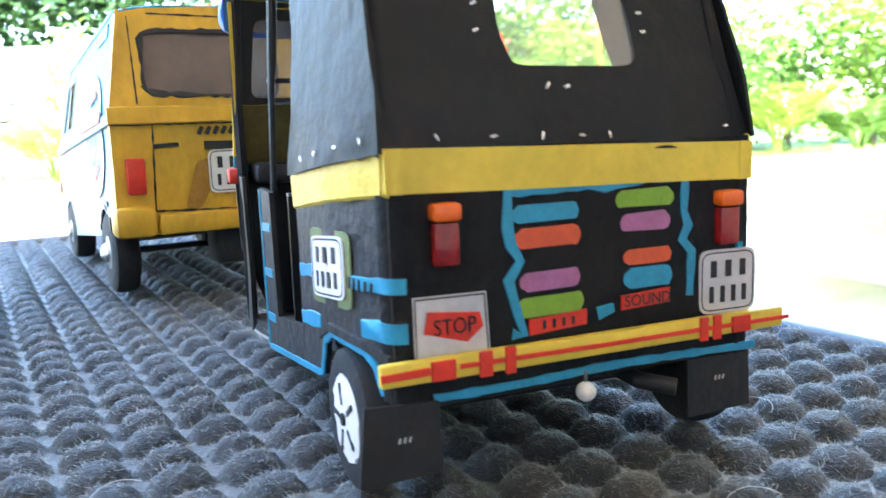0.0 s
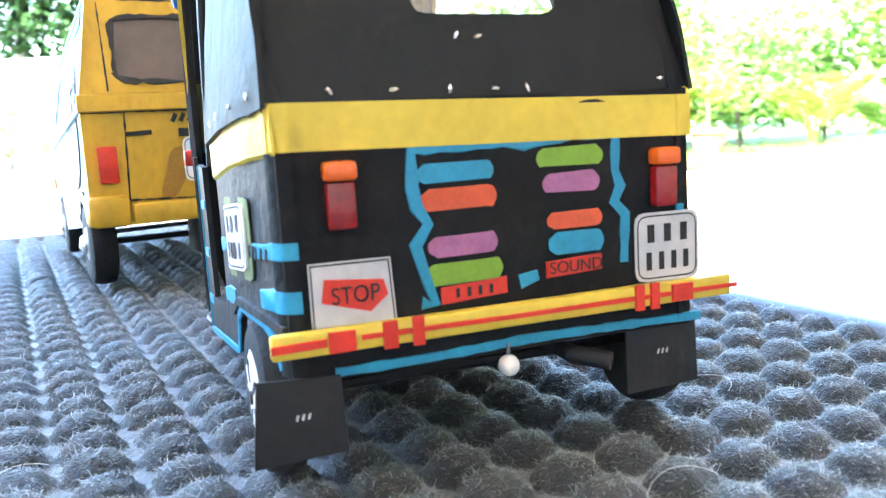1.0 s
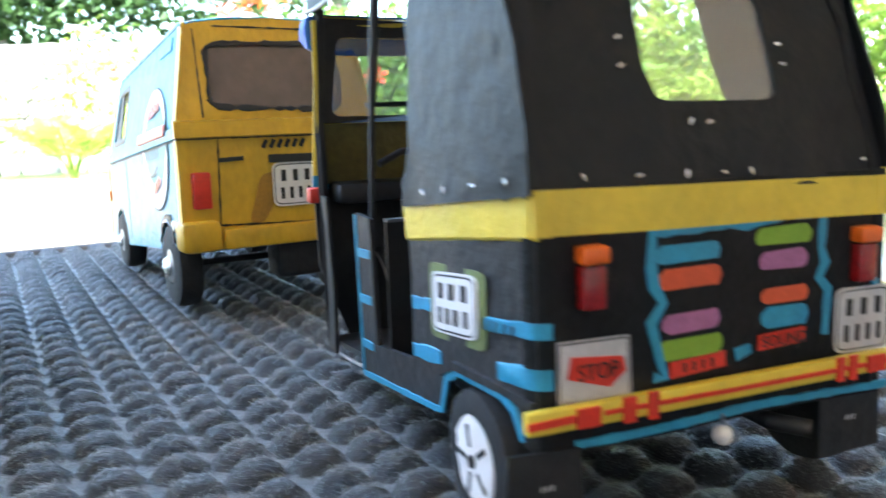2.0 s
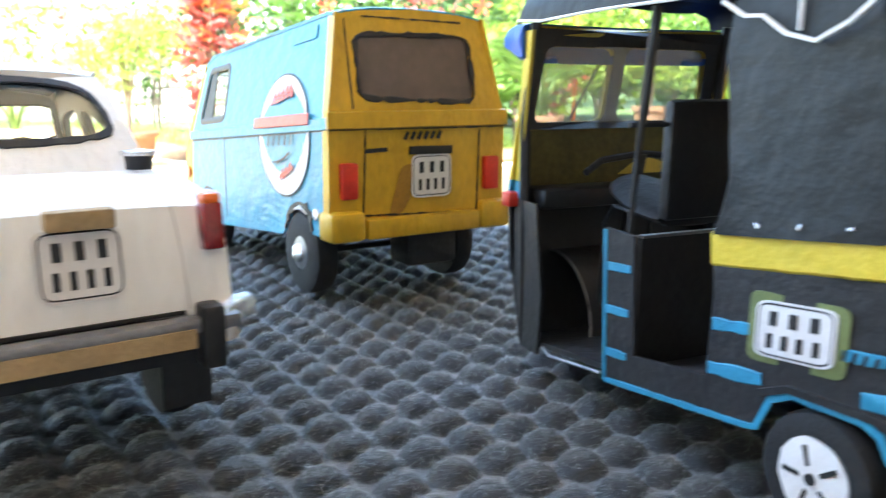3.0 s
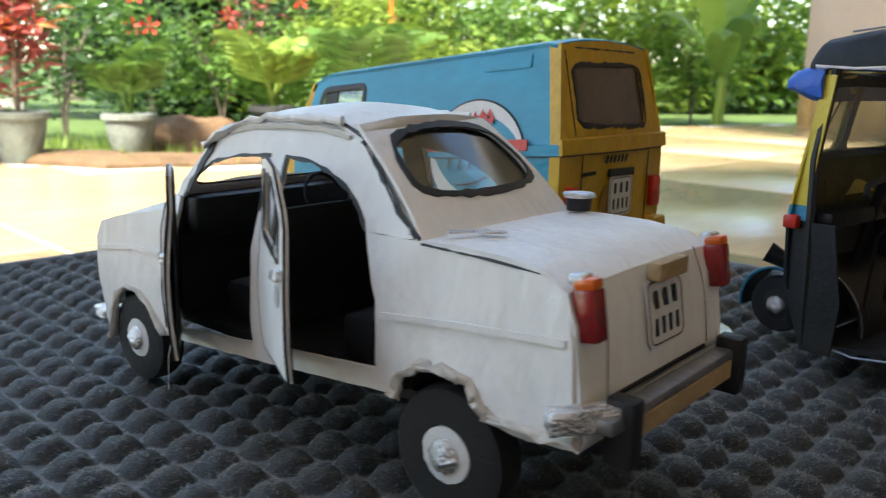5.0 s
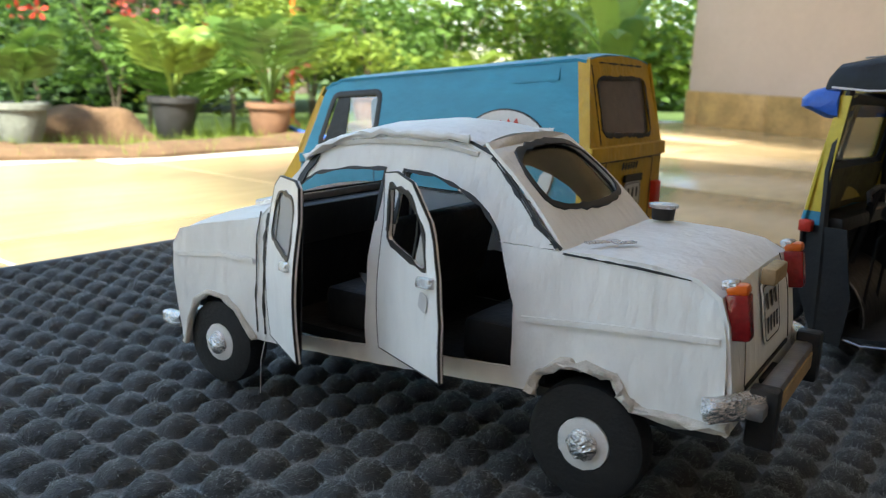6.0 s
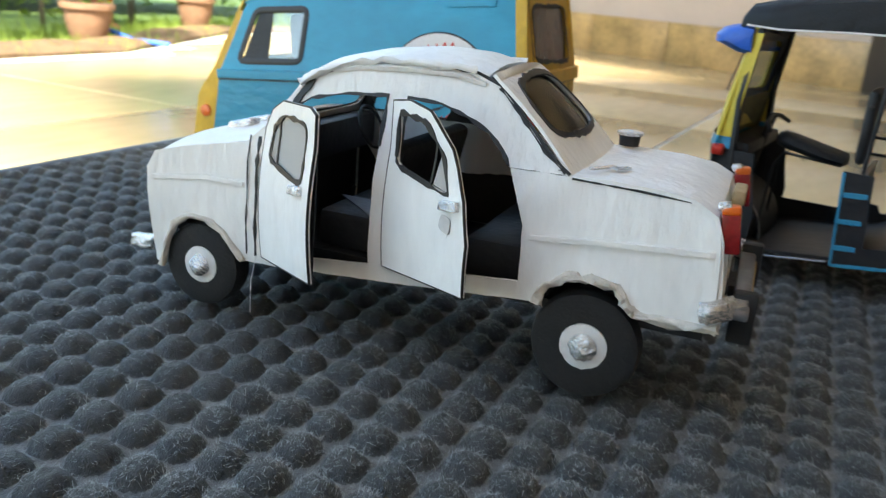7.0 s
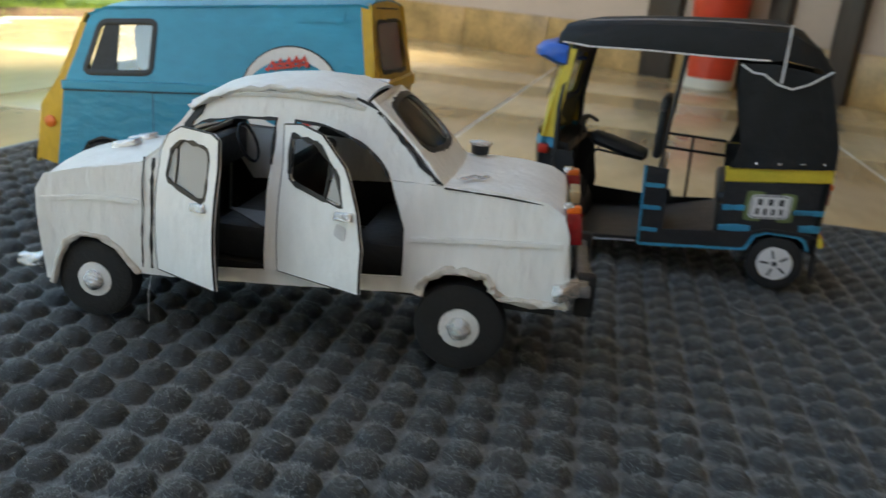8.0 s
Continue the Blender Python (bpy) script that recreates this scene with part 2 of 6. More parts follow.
def tube(points, r, sides=8, bm=None, caps=True):
    bm = bm or bmesh.new()
    pts = [Vector(p) for p in points]
    rings = []
    for i, p in enumerate(pts):
        t = (pts[min(i + 1, len(pts) - 1)] - pts[max(i - 1, 0)]).normalized()
        a = t.orthogonal().normalized() if abs(t.z) > 0.95 else t.cross(Vector((0, 0, 1))).normalized()
        b = t.cross(a)
        rr = r[i] if isinstance(r, (list, tuple)) else r
        rings.append([p + (a * math.cos(k) + b * math.sin(k)) * rr for k in (2 * math.pi * s / sides for s in range(sides))])
    return loft(rings, closed=True, caps=caps, bm=bm)


def lathe(profile, m, sides=28, bm=None):
    """profile: (radius, height) pairs, turned about the local z of m."""
    bm = bm or bmesh.new()
    rings = []
    for r, h in profile:
        rings.append([bm.verts.new(m @ Vector((r * math.cos(a), r * math.sin(a), h))) for a in (2 * math.pi * k / sides for k in range(sides))])
    for a, b in zip(rings, rings[1:]):
        for k in range(sides):
            bm.faces.new((a[k], a[(k + 1) % sides], b[(k + 1) % sides], b[k]))
    bm.faces.new(rings[0])
    bm.faces.new(rings[-1])
    return bm


def box(x0, x1, y0, y1, z0, z1, bevel=0.0, bm=None, m=None):
    bm = bm or bmesh.new()
    vs = bmesh.ops.create_cube(bm, size=1)["verts"]
    for v in vs:
        v.co = Vector((lerp(x0, x1, v.co.x + 0.5), lerp(y0, y1, v.co.y + 0.5), lerp(z0, z1, v.co.z + 0.5)))
    if bevel:
        es = list({e for v in vs for e in v.link_edges})
        vs = bmesh.ops.bevel(bm, geom=es, offset=bevel, segments=2, profile=0.5, affect="EDGES")["verts"]
    if m is not None:
        for v in vs:
            v.co = m @ v.co
    return bm


def rough_up(bm, amount, scale, seed=0):
    for v in bm.verts:
        v.co += noise.noise_vector(v.co * scale + Vector((seed, seed * 2, 0))) * amount


def lettering(text, size, m, material, parent, name="lettering", stretch=1.0):
    cu = bpy.data.curves.new("text", "FONT")
    cu.body, cu.size, cu.align_x, cu.align_y, cu.extrude = text, size, "CENTER", "CENTER", size * 0.02
    tmp = new("text", cu)
    me = bpy.data.meshes.new_from_object(tmp.evaluated_get(bpy.context.evaluated_depsgraph_get()))
    bpy.data.objects.remove(tmp)
    me.transform(m @ Matrix.Diagonal((stretch, 1, 1, 1)))
    me.materials.clear()
    me.materials.append(material)
    ob = new(name, me)
    ob.parent = parent
    return ob


# ---- setting: porch floor, house, garden ground ----
def setting():
    g = bmesh.new()
    n = 40
    grid = {}
    for i in range(n + 1):
        for j in range(n + 1):
            x, y = lerp(-1, 1, i / n), lerp(-1, 1, j / n)
            x, y = math.copysign(abs(x) ** 2.2, x) * 300, math.copysign(abs(y) ** 2.2, y) * 300
            far = max(0, math.hypot(x, y) - 12)
            grid[i, j] = g.verts.new((x, y, FLOOR - 0.10 + 0.05 * noise.noise(Vector((x, y, 0)) * 0.3) + min(far * 0.01, 1.0)))
    for i in range(n):
        for j in range(n):
            g.faces.new((grid[i, j], grid[i + 1, j], grid[i + 1, j + 1], grid[i, j + 1]))
    tagged(part("ground", g, GRASS, None), "uneven green lawn and earth of the garden", "lawn", kind="structure")
    # floor: grout bed under separate slabs, laid at 28 degrees
    turn = Matrix.Rotation(radians(28), 4, "Z")
    edge = [(-9.0, 8.2), (-3.2, 6.9), (-1.5, 4.6), (-0.7, 4.05), (0.0, 4.15), (0.8, 4.65), (2.0, 6.2), (3.9, 6.9), (5.6, 7.4), (5.6, -5.0), (-9.0, -5.0)]
    fl = plate(edge, [], lambda u, v, d: (u, v, FLOOR - 0.004 - d), 0.09)
    floor = tagged(part("floor", fl, GROUT, None, smooth=False), "polished tan stone floor with pale joints", "floor", kind="structure")

    def inside(x, y):
        c = False
        for (x1, y1), (x2, y2) in zip(edge, edge[1:] + edge[:1]):
            if (y1 > y) != (y2 > y) and x < (x2 - x1) * (y - y1) / (y2 - y1) + x1:
                c = not c
        return c
    return floor, edge, inside, turn


floor, floor_edge, on_floor, floor_turn = setting()


def house():
    # wall beside the porch, with a stone skirting and a dark door frame
    w = tagged(part("wall_east", box(5.40, 5.60, -5.0, 6.9, FLOOR, 2.6), PLASTER, None), "plain pinkish plastered house wall", "wall", kind="structure")
    y = -5.0
    while y < 6.85:
        b = box(5.365, 5.398, y + 0.004, min(y + 0.90, 6.9) - 0.004, FLOOR, FLOOR + 0.335, 0.006)
        part("skirting_tile", b, SKIRT, w)
        y += 0.90
    d = tagged(new("door_1"), "dark stained wooden door frame in the house wall", "door", kind="structure")
    d.location = (5.36, 2.3, FLOOR)
    for yy, wd in ((-0.70, 0.15), (-0.25, 0.14), (0.53, 0.25)):
        part("jamb", box(-0.10, 0.03, yy, yy + wd, 0.0, 2.1, 0.01), WOOD, d)
    part("head", box(-0.10, 0.03, -0.70, 0.78, 2.1, 2.28, 0.01), WOOD, d)
    part("door_leaf", box(-0.02, 0.03, -0.105, 0.525, 0.345, 2.095, 0.006), PLASTER, d, "closed plain door leaf")
    part("door_leaf", box(-0.02, 0.03, -0.545, -0.255, 0.345, 2.095, 0.006), PLASTER, d, "closed plain door leaf")
    part("door_step", box(-0.04, 0.03, -0.105, 0.525, 0.0, 0.34, 0.006), SKIRT, d)
    # added wall, never in view: cuts the light from behind the camera
    tagged(part("shade_wall_south", box(-2.35, 5.398, -1.05, -0.85, FLOOR, 2.598), PLASTER, None), "unseen pinkish plastered wall added behind the camera to block light", "wall", kind="structure")
    # another added wall out of view, keeps south-west light off the mat
    tagged(part("shade_wall_west", box(-2.35, -2.15, -0.848, 0.08, FLOOR, 2.598), PLASTER, None), "unseen pinkish plastered wall added to block light from the south-west", "wall", kind="structure")
    # unseen slab, outlined to shade the mat and house wall from sun and sky
    roof = plate([(-1.30, -2.6), (5.60, -2.6), (5.60, 6.9), (2.9, 6.9), (2.9, 1.7), (-1.30, 1.7)], [], lambda u, v, d: (u, v, 2.6 + d), 0.15)
    tagged(part("ceiling", roof, CEIL, None, smooth=False), "unseen porch ceiling slab with edges set to shape the light", "ceiling", kind="structure")


house()


# ---- the mat on its low table ----
MAT = Matrix.Rotation(radians(30), 4, "Z")
U0, U1, W0, W1 = -0.330, 0.292, -0.100, 0.778      # the mat's edges along its own axes


def doormat():
    t = thing("doormat", MAT.copy(), "dark grey felt doormat with raised bumps and rubber rim", "doormat")
    pu, pw, k = 0.0184, 0.0168, 14
    u0, u1, w0, w1 = U0 + 0.022, U1 - 0.012, W0 + 0.012, W1 - 0.012
    nu, nw = int((u1 - u0) / pu * k), int((w1 - w0) / pw * k)
    us = [lerp(u0, u1, i / nu) for i in range(nu + 1)]
    ws = [lerp(w0, w1, i / nw) for i in range(nw + 1)]

    def height(u, w):
        iu, iw = math.floor((u + 0.0145) / pu + 0.5), math.floor((w - 0.3115) / pw + 0.5)
        a = ((u + 0.0145) / pu - iu) * 2
        b = ((w - 0.3115) / pw - iw) * 2
        q = noise.noise(Vector((iu * 3.1, iw * 2.7, 0.5)))
        a, b = a + 0.09 * q, b - 0.08 * q
        r = (abs(a) ** 2.3 + abs(b) ** 2.3) ** (1 / 2.3) / (0.93 + 0.05 * q)
        h = max(0.0, 1 - r ** 2.7) ** 0.85 if r < 1 else 0.0
        fuzz = noise.noise(Vector((u, w, 0)) * 330) * 0.0007 + noise.noise(Vector((u, w, 3)) * 800) * 0.0006
        return -0.0042 + 0.0056 * h * (1 + 0.14 * q) + fuzz * (0.35 + 0.65 * min(1, h * 2)), h
    hv = [[height(u, w) for w in ws] for u in us]
    vs = [(us[i], ws[j], hv[i][j][0]) for i in range(nu + 1) for j in range(nw + 1)]
    fs = [(i * (nw + 1) + j, (i + 1) * (nw + 1) + j, (i + 1) * (nw + 1) + j + 1, i * (nw + 1) + j + 1) for i in range(nu) for j in range(nw)]
    me = bpy.data.meshes.new("felt")
    me.from_pydata(vs, [], fs)
    me.polygons.foreach_set("use_smooth", [True] * len(fs))
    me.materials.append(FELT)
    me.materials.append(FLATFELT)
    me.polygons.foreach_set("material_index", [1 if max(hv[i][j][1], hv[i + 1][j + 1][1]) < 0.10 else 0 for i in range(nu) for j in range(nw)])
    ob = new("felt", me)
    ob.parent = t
    ob["label"] = "grey felt moulded into bumps, paler between them"
    # loose fibres of the felt
    rnd = random.Random(4)
    fv, ff = [], []
    for _ in range(520000):
        u, w = rnd.uniform(u0, u1), rnd.uniform(w0, w1)
        if w > 0.45 and rnd.random() > 0.35:
            continue
        z, h = hv[min(nu, int((u - u0) / (u1 - u0) * nu + 0.5))][min(nw, int((w - w0) / (w1 - w0) * nw + 0.5))]
        if h < 0.05 and rnd.random() > 0.4:
            continue
        a, up = rnd.uniform(0, 6.28), rnd.random() ** 2 * 0.9 + 0.05
        ln = rnd.uniform(0.0008, 0.0034)
        bend = rnd.uniform(-0.9, 0.9)
        dx, dy, dz = math.cos(a) * ln, math.sin(a) * ln, up * ln * 0.6
        ex, ey = math.cos(a + bend) * ln * 0.5, math.sin(a + bend) * ln * 0.5
        sx, sy = -math.sin(a) * 0.00006, math.cos(a) * 0.00006
        b = len(fv)
        fv += [(u - sx, w - sy, z - 0.0001), (u + sx, w + sy, z - 0.0001), (u + dx * 0.55 + sx, w + dy * 0.55 + sy, z + dz), (u + dx * 0.55 - sx, w + dy * 0.55 - sy, z + dz), (u + dx * 0.55 + ex, w + dy * 0.55 + ey, z + dz * 0.9)]
        ff += [(b, b + 1, b + 2, b + 3), (b + 3, b + 2, b + 4)]
    me = bpy.data.meshes.new("fibre_fuzz")
    me.from_pydata(fv, [], ff)
    me.materials.append(FIBRE)
    ob = new("fibre_fuzz", me)
    ob.parent = t
    tagged(ob, "fine stray felt fibres", kind="stuff")
    for k, (u, w, a) in enumerate(((0.190, 0.150, 0.3), (0.150, 0.115, 1.9), (0.030, 0.205, 2.6))):
        pts = [(u + 0.006 * q * math.cos(a + 0.4 * q), w + 0.006 * q * math.sin(a + 0.4 * q), 0.0030 + 0.0012 * math.sin(q * 1.3)) for q in (k_ * 0.4 for k_ in range(12))]
        part("stray_hair", tube(pts, 0.00007, 5), PAPER, t, "stray pale thread")
    # rubber rim
    prof = [(0.0, -0.0085), (0.0, -0.0045), (0.002, 0.0002), (0.005, 0.0016), (0.008, 0.0016), (0.0105, 0.0000), (0.0125, -0.0030), (0.0240, -0.0036), (0.0240, -0.0085)]
    rings = []
    for cu, cw, su, sw in ((U0, W0, 1, 1), (U1, W0, -1, 1), (U1, W1, -1, -1), (U0, W1, 1, -1), (U0, W0, 1, 1)):
        rings.append([(cu + su * d, cw + sw * d, z) for d, z in prof])
    part("rim", loft(rings), RUBBER, t, "flat black rubber rim")
    part("backing", box(U0 + 0.001, U1 - 0.001, W0 + 0.001, W1 - 0.001, -0.0086, -0.0066), RUBBER, t)
    tb = thing("low_table", MAT @ Matrix.Translation((0.015, 0.34, FLOOR)), "low dark wooden table under the doormat", "table")
    part("tabletop", box(-0.28, 0.24, -0.40, 0.40, -FLOOR - 0.034, -FLOOR - 0.0087, 0.003), WOOD, tb)
    for x in (-0.24, 0.20):
        for y in (-0.36, 0.36):
            part("leg", box(x - 0.02, x + 0.02, y - 0.02, y + 0.02, 0, -FLOOR - 0.034, 0.003), WOOD, tb)


doormat()


def wheel(parent, x, y, z, r, width, hub, hubmat, side, label="", spokes=0, name="wheel"):
    """side: +1 faces the local left."""
    m = Matrix.Translation((x, y, z)) @ Matrix.Rotation(radians(-90 * side), 4, "X")
    w = width
    ty = part(name, lathe([(r * 0.45, -w * 0.5), (r * 0.86, -w * 0.5), (r * 0.96, -w * 0.42), (r, -w * 0.2), (r, w * 0.2), (r * 0.96, w * 0.42), (r * 0.86, w * 0.5), (hub * 1.04, w * 0.5), (hub, w * 0.40), (0.0005, w * 0.40)], m, 36), TYRE, parent, label)
    hb = lathe([(hub, w * 0.41), (hub, w * 0.50), (hub * 0.62, w * 0.55), (0.0004, w * 0.55)], m, 30)
    rough_up(hb, hub * 0.05, 900)
    part("rim", hb, hubmat, ty)
    if spokes:
        for k in range(spokes):
            a = 2 * math.pi * k / spokes
            part("spoke_mark", box(hub * 0.32, hub * 0.82, -hub * 0.06, hub * 0.06, w * 0.54, w * 0.575, m=m @ Matrix.Rotation(a, 4, "Z")), INK, ty)
        part("hub", lathe([(hub * 0.17, w * 0.5), (hub * 0.14, w * 0.62), (0.0003, w * 0.62)], m, 12), INK, ty)
    else:
        dm = [(hub * 0.62 * math.cos(a), w * 0.54 + hub * 0.38 * math.sin(a)) for a in (radians(d) for d in (0, 20, 40, 60, 75, 88))]
        cap = lathe(dm, m, 24)
        rough_up(cap, hub * 0.09, 500, x * 40)
        part("hubcap", cap, FOIL, ty, "domed foil hubcap")
    return ty


def number_plate(parent, place, w, h, material=PAPER, name="number_plate", rows=2):
    """A paper plate whose characters are plain bars. place(u, v, d): u across, v up, from its middle."""
    pl = part(name, plate(rounded([(-w / 2, -h / 2), (w / 2, -h / 2), (w / 2, h / 2), (-w / 2, h / 2)], 0.16), [], place, -0.0005), material, parent, "white paper plate with black hand-drawn marks")
    part("border", rim(rounded([(-w * 0.46, -h * 0.45), (w * 0.46, -h * 0.45), (w * 0.46, h * 0.45), (-w * 0.46, h * 0.45)], 0.16), place, w * 0.022, 0.0001, -0.0005), INK, pl)
    for row, cnt in ((0.2, 3), (-0.2, 4))[:rows]:
        for k in range(cnt):
            u = (k - (cnt - 1) / 2) * w * 0.78 / cnt
            bw = w * 0.32 / cnt
            bar = plate([(u - bw / 2, row * h - h * 0.13), (u + bw / 2, row * h - h * 0.13), (u + bw / 2, row * h + h * 0.13), (u - bw / 2, row * h + h * 0.13)], [], lambda a, b, d: place(a, b, d - 0.0005), -0.0001)
            part("bar", bar, INK, pl, smooth=False)
    return pl


def base(o, heading, offset, lift):
    a = radians(heading)
    return Matrix.Translation((o[0] - math.sin(a) * offset, o[1] + math.cos(a) * offset, lift)) @ Matrix.Rotation(a, 4, "Z")


# ---- white saloon car model ----
def saloon():
    car = thing("model_saloon_car", base((-0.27, 0.24), 122.8, -0.0365, 0.0015), "white cardboard model saloon car with two open doors", "model car")
    Z0 = -0.0015
    lower = lambda s: (lambda u, v, d: (u, s * (table([(0.015, 0.0425), (0.045, 0.0455), (0.070, 0.0445), (0.084, 0.0405)], v) - d), v + Z0))
    upper = lambda s: (lambda u, v, d: (u, s * (lerp(0.0405, 0.0315, (v - 0.083) / 0.031) - d), v + Z0))
    body = [(0.194, 0.046), (0.1947, 0.060), (0.1905, 0.0672), (0.176, 0.0713), (0.160, 0.0745), (0.1445, 0.077), (0.1385, 0.0832), (0.0128, 0.0832), (-0.012, 0.0828), (-0.030, 0.0815), (-0.0375, 0.0775),
            (-0.041, 0.068), (-0.043, 0.0455), (-0.0445, 0.040), (-0.030, 0.0385), (-0.0165, 0.0390), (-0.0125, 0.0425), (-0.0095, 0.0475), (0.000, 0.0492), (0.0085, 0.0478), (0.0165, 0.0440), (0.0188, 0.0362),
            (0.075, 0.0312), (0.1315, 0.0270), (0.146, 0.0266), (0.1505, 0.0310), (0.1565, 0.0380), (0.165, 0.0418), (0.174, 0.0415), (0.1805, 0.0370), (0.185, 0.0280), (0.1878, 0.0164), (0.192, 0.0180)]
    o1 = [(0.1345, 0.0320), (0.0880, 0.0368), (0.0880, 0.0829), (0.1355, 0.0829)]
    o2 = [(0.0790, 0.0378), (0.0265, 0.0428), (0.0275, 0.064), (0.0315, 0.0745), (0.0355, 0.0829), (0.0790, 0.0829)]
    top = [(0.1385, 0.0834), (0.1365, 0.0895), (0.1215, 0.1065), (0.105, 0.1115), (0.080, 0.1145), (0.054, 0.1145), (0.044, 0.1110), (0.034, 0.1020), (0.0225, 0.0905), (0.0128, 0.0834)]
    w1 = [(0.1335, 0.0834), (0.1315, 0.0900), (0.1205, 0.0975), (0.105, 0.1010), (0.0880, 0.1022), (0.0880, 0.0834)]
    w2 = [(0.0795, 0.0834), (0.0795, 0.1025), (0.066, 0.1018), (0.055, 0.0985), (0.0455, 0.0940), (0.0395, 0.0885), (0.0360, 0.0834)]
    # left side: openings run down to the sill
    notch_low = body[:7] + [(0.1355, 0.0832)] + [o1[0], o1[1], (0.0880, 0.0832), (0.0795, 0.0832), o2[0], o2[1], o2[2], o2[3], (0.0355, 0.0832)] + body[7:]
    part("side_panel", plate(dense(notch_low, 0.004), [], lower(1), 0.0016, jag=0.00018), WHITE, car, "white side panel with two door openings")
    up = [(0.1385, 0.0834)] + top[1:] + [(0.0360, 0.0834)] + w2[::-1][1:-1] + [(0.0795, 0.0834), (0.0880, 0.0834)] + w1[::-1][1:-1] + [(0.1335, 0.0834)]
    part("roof_side", plate(dense(up, 0.004), [], upper(1), 0.0016, jag=0.00018), WHITE, car)
    part("side_panel", plate(dense(body, 0.004), [], lower(-1), 0.0016, jag=0.00018), WHITE, car)
    ww1 = [(0.131, 0.0839), (0.129, 0.0900), (0.1195, 0.0970), (0.105, 0.1005), (0.0890, 0.1018), (0.0890, 0.0839)]
    ww2 = [(0.0785, 0.0839), (0.0785, 0.1018), (0.066, 0.1012), (0.055, 0.0980), (0.0465, 0.0935), (0.041, 0.0885), (0.0385, 0.0839)]
    part("roof_side", plate(dense(top, 0.004), [dense(ww1, 0.004), dense(ww2, 0.004)], upper(-1), 0.0016), WHITE, car)
    for wl in (ww1, ww2):
        part("window_edge", rim(dense(wl, 0.003), upper(-1), 0.0016, 0.0004), INK, car)
    for wl in (w1, w2):
        part("window_edge", stroke(wl, upper(1), 0.0013, 0.0003, 0, wob=0.6), INK, car)
    # bonnet, nose, boot and tail: bent sheets from side to side
    def across(prof, half, crown, thick=0.0014):
        rings = []
        for i, (x, z) in enumerate(prof):
            hw = table(half, x)
            rings.append([(x - (0.0015 if x > 0.15 else 0) * (k * k), hw * k, z + Z0 + crown * (1 - abs(k) ** 2.2)) for k in (-1, -0.95, -0.82, -0.6, -0.3, 0, 0.3, 0.6, 0.82, 0.95, 1)])
        return shell(rings, thick)
    hw = [(-0.05, 0.0440), (-0.0400, 0.0440), (-0.0360, 0.0430), (-0.030, 0.0415), (-0.01, 0.0405), (0.0, 0.0405), (0.14, 0.0405), (0.18, 0.0415), (0.2, 0.0425)]
    part("bonnet", across([(0.1945, 0.030), (0.1950, 0.046), (0.1950, 0.060), (0.1905, 0.0675), (0.176, 0.0716), (0.160, 0.0747), (0.147, 0.0772), (0.1395, 0.0838)], hw, 0.0045), WHITE, car)
    boot = [(0.0145, 0.0835), (0.000, 0.0842), (-0.018, 0.0838), (-0.031, 0.0820), (-0.0385, 0.0780), (-0.0415, 0.070), (-0.0437, 0.055), (-0.0445, 0.0465)]
    part("boot_lid", across(boot, hw, 0.0012), WHITE, car, "white boot lid with vertical paint streaks")
    part("tail_lower", across([(-0.0445, 0.0463), (-0.0455, 0.0405), (-0.0440, 0.0370)], hw, 0.0), WHITE, car)
    # roof skin and the rear pillar panel with its window
    stations = [(0.1275, 0.1052, 0.0010), (0.1170, 0.1104, 0.0032), (0.100, 0.1135, 0.0045), (0.080, 0.1152, 0.0050), (0.062, 0.1150, 0.0046), (0.050, 0.1128, 0.0040)]
    rings = []
    for x, z, c in stations:
        rings.append([(x, 0.0325 * k, z + Z0 - (0.0012 if abs(k) > 0.97 else 0) + c * (1 - abs(k) ** 2.4)) for k in (-1.04, -1, -0.94, -0.8, -0.55, -0.28, 0, 0.28, 0.55, 0.8, 0.94, 1, 1.04)])
    rf = shell(rings, 0.0016)
    rough_up(rf, 0.00035, 90)
    part("roof", rf, WHITE, car, "white domed roof with a torn card edge")
    def back(u, v, d):
        t = (v - 0.083) / 0.034
        x = 0.0125 + 0.0385 * t - 0.0045 * math.sin(math.pi * min(1, max(0, t))) * 0.6
        bul = (1 - (u / 0.042) ** 2)
        return (x - 0.004 * bul * (1 - 0.4 * t) + d * 0.6, u * lerp(0.98, 0.80, t), v + Z0 + 0.0030 * t * bul - d * 0.7)
    ow = [(-0.0405, 0.0838), (0.0405, 0.0838), (0.0405, 0.0905), (0.0403, 0.1020), (0.0400, 0.1125), (0.0395, 0.1145), (-0.0395, 0.1145), (-0.0400, 0.1125), (-0.0403, 0.1020), (-0.0405, 0.0905)]
    rw = rounded([(-0.0330, 0.0945), (0.0000, 0.0925), (0.0330, 0.0945), (0.0345, 0.1030), (0.0300, 0.1105), (0.0000, 0.1118), (-0.0300, 0.1105), (-0.0345, 0.1030)], 0.4)
    part("rear_panel", plate(dense(ow, 0.003), [rw], back, 0.0014), WHITE, car)
    part("rear_window_edge", stroke(list(rw) + [rw[0]], back, 0.0019, 0.0006, 0, wob=0.4), INK, car, "black marker line round the rear window")
    ob = part("rear_window", plate(rw, [], lambda u, v, d: back(u, v, d + 0.001), 0.0002), CLEAR, car, "clear plastic rear window")
    ob.visible_shadow = False
